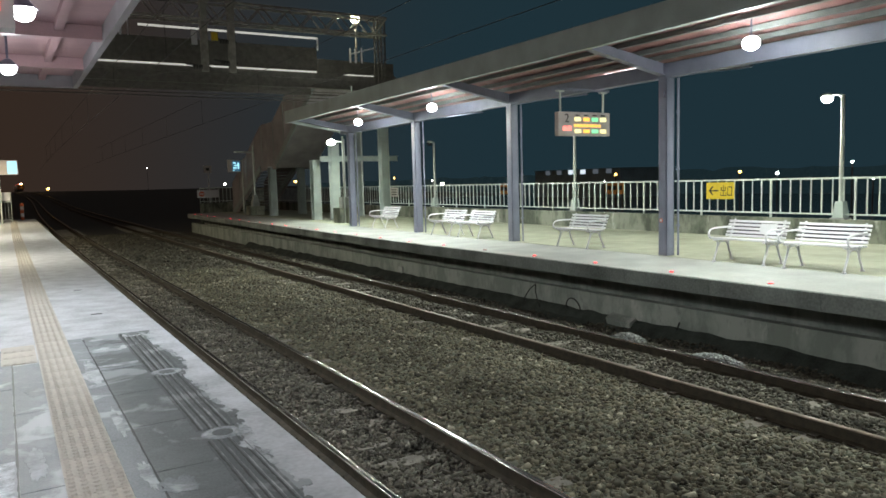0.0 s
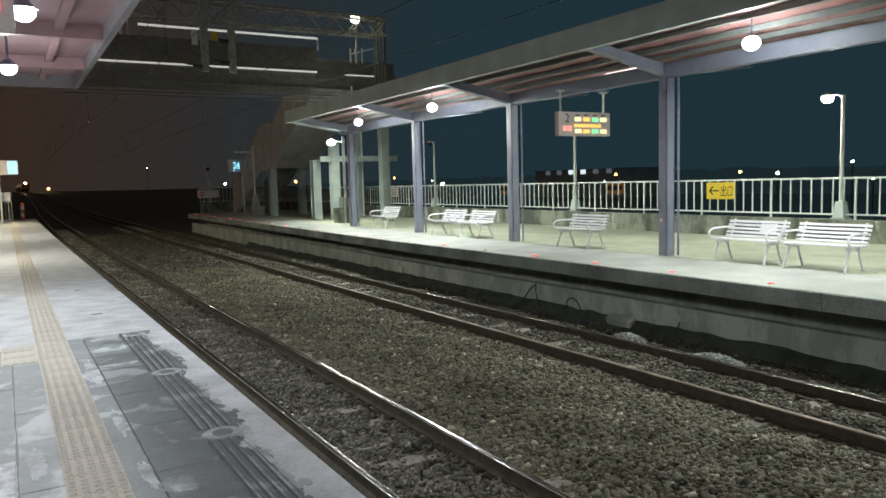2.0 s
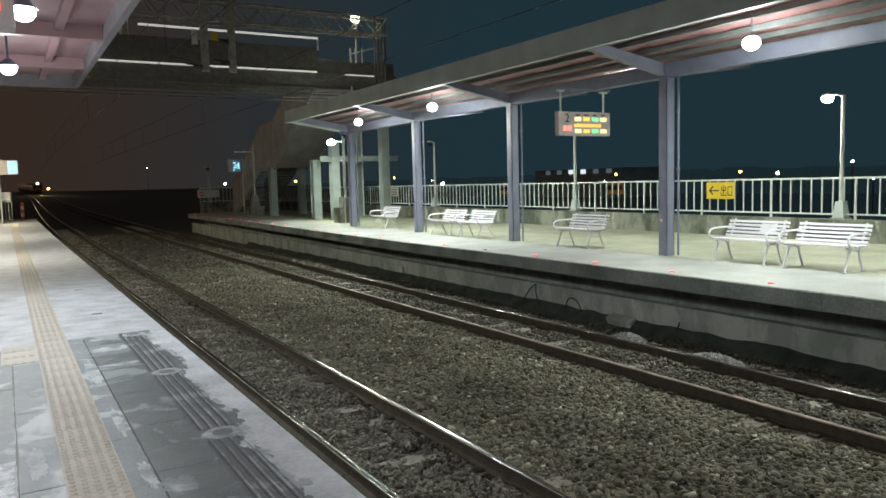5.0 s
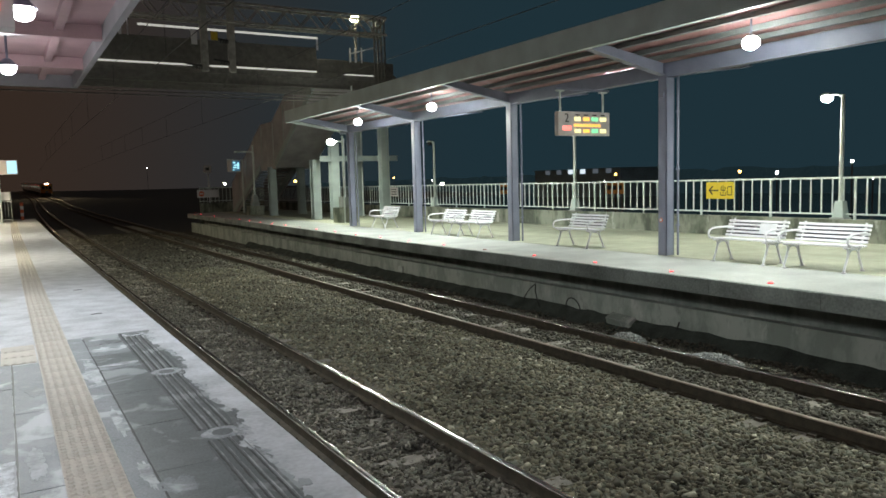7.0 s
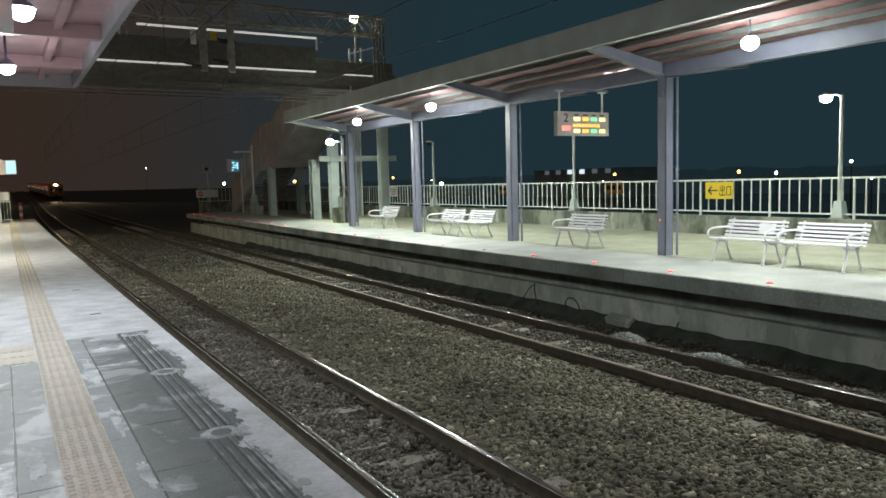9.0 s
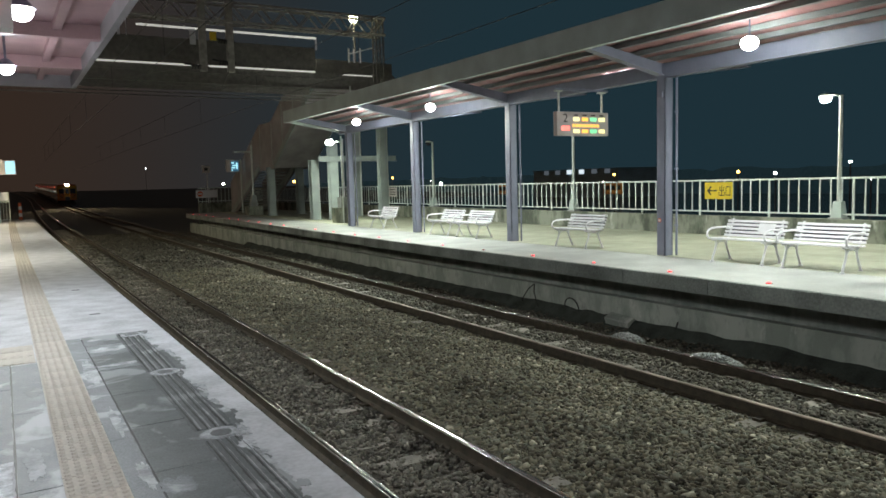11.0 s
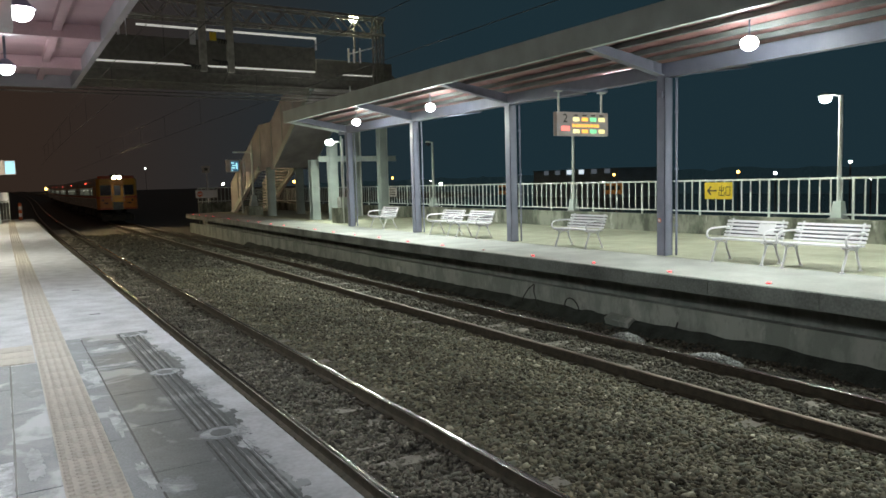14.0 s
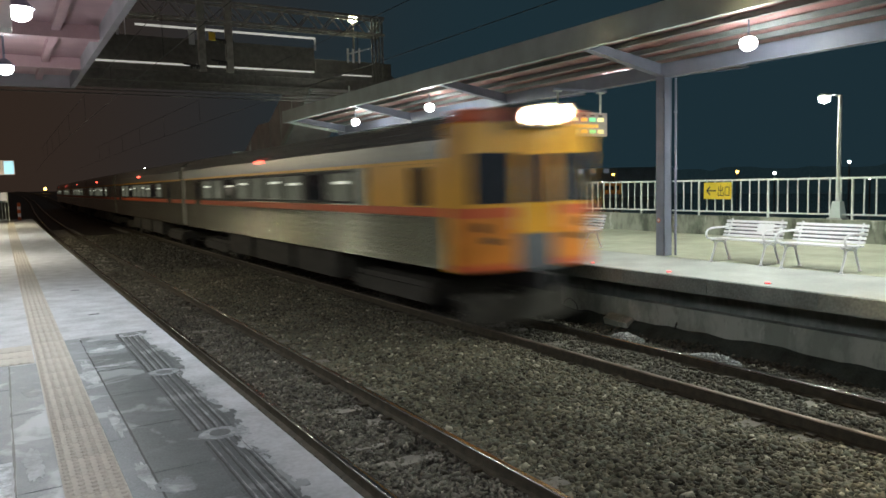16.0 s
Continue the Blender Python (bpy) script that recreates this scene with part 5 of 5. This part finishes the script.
# ---- ballast stones ----
def stones(name, count, area, size, seed, mat, label, keep):
    """Loose crushed stones as one mesh; keep(x, y) gives the height of the bed or None."""
    rng = np.random.default_rng(seed)
    base = np.array([(x, y, z) for x in (-0.62, 0.62) for y in (-0.62, 0.62) for z in (-0.62, 0.62)])
    quads = ((0, 1, 3, 2), (4, 6, 7, 5), (0, 4, 5, 1), (2, 3, 7, 6), (0, 2, 6, 4), (1, 5, 7, 3))
    tri = np.array([t for q in quads for t in ((q[0], q[1], q[2]), (q[0], q[2], q[3]))])
    x0, x1, y0, y1 = area
    ys = y0 + (y1 - y0) * rng.random(count) ** 1.5
    xs = x0 + (x1 - x0) * rng.random(count)
    zs = keep(xs, ys)
    ok = ~np.isnan(zs)
    xs, ys, zs = xs[ok], ys[ok], zs[ok]
    n = len(xs)
    s = size * (0.5 + 1.25 * rng.random(n) ** 2.2)
    v = (base[None] + 0.75 * (rng.random((n, 8, 3)) - 0.5)) * np.stack([0.7 + 0.7 * rng.random(n), 0.6 + 0.5 * rng.random(n), 0.34 + 0.40 * rng.random(n)], 1)[:, None, :]
    a, t = rng.random(n) * 6.283, (rng.random(n) - 0.5) * 1.6
    ct, st_ = np.cos(t)[:, None], np.sin(t)[:, None]
    vx, vy, vz = v[..., 0] * ct + v[..., 2] * st_, v[..., 1], -v[..., 0] * st_ + v[..., 2] * ct
    ca, sa = np.cos(a)[:, None], np.sin(a)[:, None]
    out = np.stack([(vx * ca - vy * sa) * s[:, None] + xs[:, None], (vx * sa + vy * ca) * s[:, None] + ys[:, None], vz * s[:, None] + (zs + 0.35 * s * rng.random(n))[:, None]], 2).reshape(-1, 3)
    faces = (tri[None] + 8 * np.arange(n)[:, None, None]).reshape(-1, 3)
    me = bpy.data.meshes.new(name)
    me.vertices.add(len(out))
    me.vertices.foreach_set("co", out.ravel())
    me.loops.add(len(faces) * 3)
    me.loops.foreach_set("vertex_index", faces.ravel().astype(np.int32))
    me.polygons.add(len(faces))
    me.polygons.foreach_set("loop_start", np.arange(0, len(faces) * 3, 3, dtype=np.int32))
    me.update(calc_edges=True)
    me.materials.append(mat)
    return tagged(new(name, me), label, "gravel", kind="stuff")


def clear(xs, ys, low, high):
    """The bed's height: shoulders between the tracks, low between the rails, none on the rails."""
    z = np.full(xs.shape, high)
    for c in (NEAR_TRACK, FAR_TRACK):
        d = np.abs(xs - c)
        z = np.where(d < 0.47, low, z)
        z = np.where((d > 0.50) & (d < 0.66), np.nan, z)
    z = z + 0.03 * np.sin(xs * 5 + ys * 1.3) * np.cos(ys * 2.1)
    return z


stones("ballast", 88000, (3.7, 6.95, 1.8, 24.0), 0.027, 1, M_STONE, "grey brown crushed stone ballast between the tracks", lambda x, y: clear(x, y, -0.17, -0.165 + 0.06 * np.exp(-((x - 5.4) / 0.9) ** 2)))
stones("ballast", 34000, (1.62, 3.75, 2.4, 24.0), 0.024, 2, M_STONEN, "dark fine ballast of the near track", lambda x, y: clear(x, y, -0.142, -0.19))
stones("ballast", 31000, (6.9, 9.17, 3.0, 26.0), 0.026, 3, M_STONED, "dusty ballast of the far track", lambda x, y: clear(x, y, -0.15, -0.17) + np.where(x > 8.95, 0.25 * (x - 8.95), 0))
stones("ballast", 30000, (1.6, 9.05, 22.0, 48.0), 0.05, 4, M_STONED, "dark ballast farther along the line", lambda x, y: clear(x, y, -0.18, -0.18))


def inside(x, y, cx, cy, rx, ry, z):
    q = ((x - cx) / rx) ** 2 + ((y - cy) / ry) ** 2
    return np.where(q < 1, z + 0.09 * (1 - q), np.nan)


stones("crushed_stone", 1500, (8.42, 8.84, 8.1, 9.05), 0.020, 5, M_CRUSH, "pale crushed stone tipped in a low pile beside the rail", lambda x, y: inside(x, y, 8.63, 8.55, 0.17, 0.34, -0.17))
stones("crushed_stone", 1800, (8.36, 8.74, 6.2, 7.4), 0.020, 6, M_CRUSH, "pale crushed stone tipped in a low pile beside the rail", lambda x, y: inside(x, y, 8.56, 6.75, 0.14, 0.45, -0.17))
# ---- train ----
CAR_L, CAR_GAP = 19.6, 0.7


def car_mesh_parts(car, lead):
    """One railcar: its front end at y=0, its body along +y, rail top at z=0."""
    half = 1.42
    out = [(-half, 1.08), (half, 1.08), (half, 3.15), (1.25, 3.42), (0.8, 3.58), (0, 3.64), (-0.8, 3.58), (-1.25, 3.42), (-half, 3.15)]
    y0 = 0.5 if lead else 0.0
    part("body", prism(B(), out, (y0, CAR_L)), M_STAINLESS, car, "dull ribbed stainless steel body")
    part("roof", prism(B(), [(-half - 0.006, 3.15), (-1.256, 3.425), (-0.8, 3.59), (0, 3.65), (0.8, 3.59), (1.256, 3.425), (half + 0.006, 3.15)], (y0 + 0.01, CAR_L - 0.01)), M_TROOF, car)
    for s in (-1, 1):
        x = s * (half + 0.004)
        part("letterboard", box(B(), min(x, x + s * 0.005), max(x, x + s * 0.005), y0 + 0.02, CAR_L - 0.02, 2.862, 3.16), M_TROOF, car, "dark ribbed panel above the windows")
        part("stripe", box(B(), min(x, x + s * 0.006), max(x, x + s * 0.006), y0, CAR_L, 1.93, 2.07), M_TRAINO, car, "orange red waist stripe")
        part("cant_stripe", box(B(), min(x, x + s * 0.006), max(x, x + s * 0.006), y0, CAR_L, 2.80, 2.86), M_TRAINY, car, "thin yellow stripe above the windows")
        for z in (1.16, 1.28, 1.40, 1.52, 1.64, 1.76, 1.86):
            part("rib", box(B(), min(x, x + s * 0.014), max(x, x + s * 0.014), y0, CAR_L, z, z + 0.016), M_STAINLESS, car)
        for z in (2.91, 3.00, 3.09):
            part("roof_rib", box(B(), min(x, x + s * 0.018), max(x, x + s * 0.018), y0 + 0.02, CAR_L - 0.02, z, z + 0.018), M_TROOF, car)
        for u, v in ((1.40, 3.23), (1.32, 3.34), (1.18, 3.46), (1.02, 3.52)):
            part("roof_rib", rod(B(), (s * u, y0 + 0.05, v), (s * u, CAR_L - 0.05, v), 0.014, 6), M_TROOF, car)
        doors = (CAR_L - 2.6,) if lead else (1.9, CAR_L - 2.6)
        for d in doors:
            part("door", box(B(), min(x, x + s * 0.012), max(x, x + s * 0.012), d, d + 0.85, 1.12, 2.79), M_TRAINY if lead and d < 4 else M_STAINLESS, car)
            part("window", box(B(), min(x, x + s * 0.022), max(x, x + s * 0.022), d + 0.2, d + 0.65, 2.12, 2.68), M_GLASSD, car)
        if lead:
            part("cab_side", box(B(), min(x, x + s * 0.010), max(x, x + s * 0.010), 0.5, 3.3, 2.075, 2.795), M_TRAINY, car, "yellow cab side band")
            part("cab_window_frame", box(B(), min(x, x + s * 0.016), max(x, x + s * 0.016), 1.02, 1.62, 2.10, 2.74), M_STAINLESS, car)
            part("cab_window", box(B(), min(x, x + s * 0.022), max(x, x + s * 0.022), 1.06, 1.58, 2.14, 2.70), M_GLASSD, car, "dark cab side window")
        yw = 4.0
        kk = 0
        while yw < CAR_L - 3.8:
            part("window", box(B(), min(x, x + s * 0.012), max(x, x + s * 0.012), yw, yw + 1.20, 2.15, 2.72), M_GLOW if (kk * 7 + 3) % 5 else M_GLASSD, car)
            part("window_frame", box(B(), min(x, x + s * 0.008), max(x, x + s * 0.008), yw - 0.04, yw + 1.24, 2.11, 2.76), M_BLACK, car)
            if kk % 3 != 1:
                part("lamp_strip", box(B(), min(x, x + s * 0.0145), max(x, x + s * 0.0145), yw + 0.25, yw + 0.95, 2.50 + 0.05 * (kk % 2), 2.555 + 0.05 * (kk % 2)), M_CEIL, car, "ceiling lamp seen through the window")
            part("blind", box(B(), min(x, x + s * 0.016), max(x, x + s * 0.016), yw + 0.03, yw + 0.03 + 0.11 * (1 + kk * 3 % 3), 2.17, 2.70), M_CURTAIN, car, "drawn grey curtain")
            yw += 1.42
            kk += 1
    for yb in (3.2, CAR_L - 3.2):
        bm = B()
        box(bm, -1.05, 1.05, yb - 1.4, yb + 1.4, 0.42, 0.72)
        box(bm, -1.12, -0.95, yb - 1.5, yb + 1.5, 0.35, 0.62)
        box(bm, 0.95, 1.12, yb - 1.5, yb + 1.5, 0.35, 0.62)
        bg = part("bogie", bm, M_DUST, car)
        for yy in (yb - 1.0, yb + 1.0):
            for s in (-1, 1):
                part("wheel", rod(B(), (s * 0.53, yy, 0.43), (s * 0.62, yy, 0.43), 0.43, 20), M_BLACK, bg)
    for a, b in ((5.4, 8.0), (8.4, 11.4), (11.8, 14.2)):
        part("underframe_box", box(B(), -1.25, 1.25, a, b, 0.45, 1.07), M_DUST, car, bevel=0.03)
    part("coupler", box(B(), -0.12, 0.12, -0.35 if lead else -0.4, 0.8, 0.72, 0.98), M_BLACK, car)
    part("side_lamp", box(B(), -half - 0.05, -half, 9.9, 10.2, 3.10, 3.18), M_RED, car, "lit red side lamp")
    if not lead:
        part("gangway", box(B(), -1.36, 1.36, -CAR_GAP + 0.04, -0.04, 1.1, 3.30), M_BELLOWS, car, "grey gangway bellows")


def lead_front(car):
    """The yellow cab end, wrapped round the corners."""
    hw = 1.44
    plan = [(-hw, 0.496), (-hw, 0.35), (-1.25, 0.1), (-0.5, 0.0), (0.5, 0.0), (1.25, 0.1), (hw, 0.35), (hw, 0.496)]
    bm = B()
    prism(bm, plan, (1.04, 3.40), "z")
    part("cab", bm, M_TRAINY, car, "yellow painted cab end", 0.02)
    bm = B()
    prism(bm, [(-1.3, 0.496), (-1.3, 0.4), (-1.1, 0.2), (-0.4, 0.1), (0.4, 0.1), (1.1, 0.2), (1.3, 0.4), (1.3, 0.496)], (3.404, 3.62), "z")
    part("cab_roof", bm, M_TRAINO, car, "orange red cab roof edge", 0.05)
    # gangway door, windows, stripes, lower panel
    def panel(name, x0, x1, z0, z1, mat, out, label=""):
        b2 = B()
        def yf(x):
            ax = abs(x)
            return 0.0 if ax <= 0.5 else 0.1 * (ax - 0.5) / 0.75 if ax <= 1.25 else 0.1 + 0.25 * (ax - 1.25) / (hw - 1.25)
        n = 6
        lo = [b2.verts.new((x0 + (x1 - x0) * i / n, yf(x0 + (x1 - x0) * i / n) - out, z0)) for i in range(n + 1)]
        hi = [b2.verts.new((x0 + (x1 - x0) * i / n, yf(x0 + (x1 - x0) * i / n) - out, z1)) for i in range(n + 1)]
        lo2 = [b2.verts.new((v.co.x, v.co.y + out - 0.001, z0)) for v in lo]
        hi2 = [b2.verts.new((v.co.x, v.co.y + out - 0.001, z1)) for v in hi]
        for i in range(n):
            b2.faces.new((lo[i], lo[i + 1], hi[i + 1], hi[i]))
            b2.faces.new((hi[i], hi[i + 1], hi2[i + 1], hi2[i]))
            b2.faces.new((lo[i], lo2[i], lo2[i + 1], lo[i + 1]))
        b2.faces.new((lo[0], hi[0], hi2[0], lo2[0]))
        b2.faces.new((lo[n], lo2[n], hi2[n], hi[n]))
        return part(name, b2, mat, car, label)
    panel("front_panel", -1.42, -0.40, 1.162, 1.898, M_AMBERP, 0.006, "amber lower front panel")
    panel("front_panel", 0.40, 1.42, 1.162, 1.898, M_AMBERP, 0.006, "amber lower front panel")
    panel("windscreen", -1.20, -0.42, 2.12, 2.92, M_GLASSD, 0.012, "dark cab windscreen")
    panel("windscreen", 0.42, 1.20, 2.12, 2.92, M_GLASSD, 0.012, "dark cab windscreen")
    panel("end_door_window", -0.24, 0.24, 2.12, 2.90, M_GLASSD, 0.016)
    panel("front_stripe", -1.43, -0.40, 1.90, 2.06, M_TRAINO, 0.010, "orange red front stripe")
    panel("front_stripe", 0.40, 1.43, 1.90, 2.06, M_TRAINO, 0.010, "orange red front stripe")
    panel("front_stripe", -1.43, -0.40, 1.05, 1.16, M_TRAINO, 0.010, "orange red lower edge")
    panel("front_stripe", 0.40, 1.43, 1.05, 1.16, M_TRAINO, 0.010, "orange red lower edge")
    panel("coupler_recess", -0.36, 0.36, 1.02, 1.62, M_RECESS, 0.018, "dark recess above the coupler")
    for x in (-0.36, 0.36):
        part("door_post", box(B(), x - 0.03, x + 0.03, -0.05, 0.02, 1.62, 3.2), M_TRAINY, car)
    bm = B()
    box(bm, -0.44, 0.44, -0.06, 0.5, 3.30, 3.70)
    part("headlamp_housing", bm, M_BLACK, car, bevel=0.03)
    for x in (-0.175, 0.175):
        bm = B()
        rings = []
        for r, y in ((0.155, -0.075), (0.155, -0.31), (0.17, -0.31), (0.17, -0.075)):
            rings.append([bm.verts.new((x + r * math.cos(k * math.tau / 20), y, 3.5 + r * math.sin(k * math.tau / 20))) for k in range(20)])
        for p, q in zip(rings, rings[1:]):
            for k in range(20):
                bm.faces.new((p[k], p[(k + 1) % 20], q[(k + 1) % 20], q[k]))
        part("lamp_hood", bm, M_BLACK, car)
        part("headlamp", rod(B(), (x, -0.068, 3.5), (x, -0.062, 3.5), 0.125, 20), M_HEADL, car, "glowing warm headlamp")
        part("filament", rod(B(), (x, -0.076, 3.5), (x, -0.070, 3.5), 0.035, 10), M_BEAMCORE, car, "blazing core of the headlamp")
    bm = B()
    prism(bm, [(-1.15, 0.42), (-0.5, 0.12), (0.5, 0.12), (1.15, 0.42), (1.15, 0.6), (-1.15, 0.6)], (0.16, 0.62), "z")
    part("pilot", bm, M_DUST, car, "dark pilot below the cab", 0.02)
    for x in (-0.8, 0.8):
        part("wiper", bar(B(), (x, -0.06, 2.14), (x * 0.75, -0.06, 2.62), 0.015, 0.02), M_INK, car)
        part("handrail", rod(B(), (x * 0.56, -0.09, 1.7), (x * 0.56, -0.09, 2.7), 0.014, 6), M_GALV, car)
    part("number_bar", box(B(), 0.62, 0.98, 0.02, 0.10, 1.48, 1.58), M_INK, car)
    part("number_bar", box(B(), -0.98, -0.62, 0.02, 0.10, 1.48, 1.58), M_INK, car)
    for x in (-1.05, 1.05):
        part("tail_lamp", rod(B(), (x, 0.0, 1.75), (x, 0.08, 1.75), 0.08, 14), M_GLASSD, car)


cars = []
for i in range(6):
    car = empty("railcar", FAR_TRACK, 400 + i * 20.3, 0, "stainless railcar with orange stripe and lit windows" if i else "railcar with yellow cab end and blazing headlamps on the track", "train", "cars of the train")
    car_mesh_parts(car, i == 0)
    if i == 0:
        lead_front(car)
    cars.append(car)

FRONT = [(0.0, 401.0), (2.0, 352.5), (4.0, 303.8), (6.0, 255.0), (8.0, 206.3), (10.0, 157.8), (11.0, 133.6), (12.0, 109.6), (12.5, 97.6), (13.0, 85.6),
         (13.5, 73.5), (14.0, 61.3), (14.5, 48.5), (15.0, 36.0), (15.25, 29.8), (15.5, 23.6), (15.75, 16.6), (16.0, 9.4)]


def motions():
    for i, car in enumerate(cars):
        rows = []
        for t, f in FRONT:
            a = f + i * (CAR_L + CAR_GAP)
            xa, xb = bend(a), bend(a + CAR_L)
            za, zb = rise(a), rise(a + CAR_L)
            rows.append((t, pose(FAR_TRACK + xa, a, za, math.degrees(math.atan2(zb - za, CAR_L)), 0, -math.degrees(math.atan2(xb - xa, CAR_L)))))
        walk(car, rows)


motions()
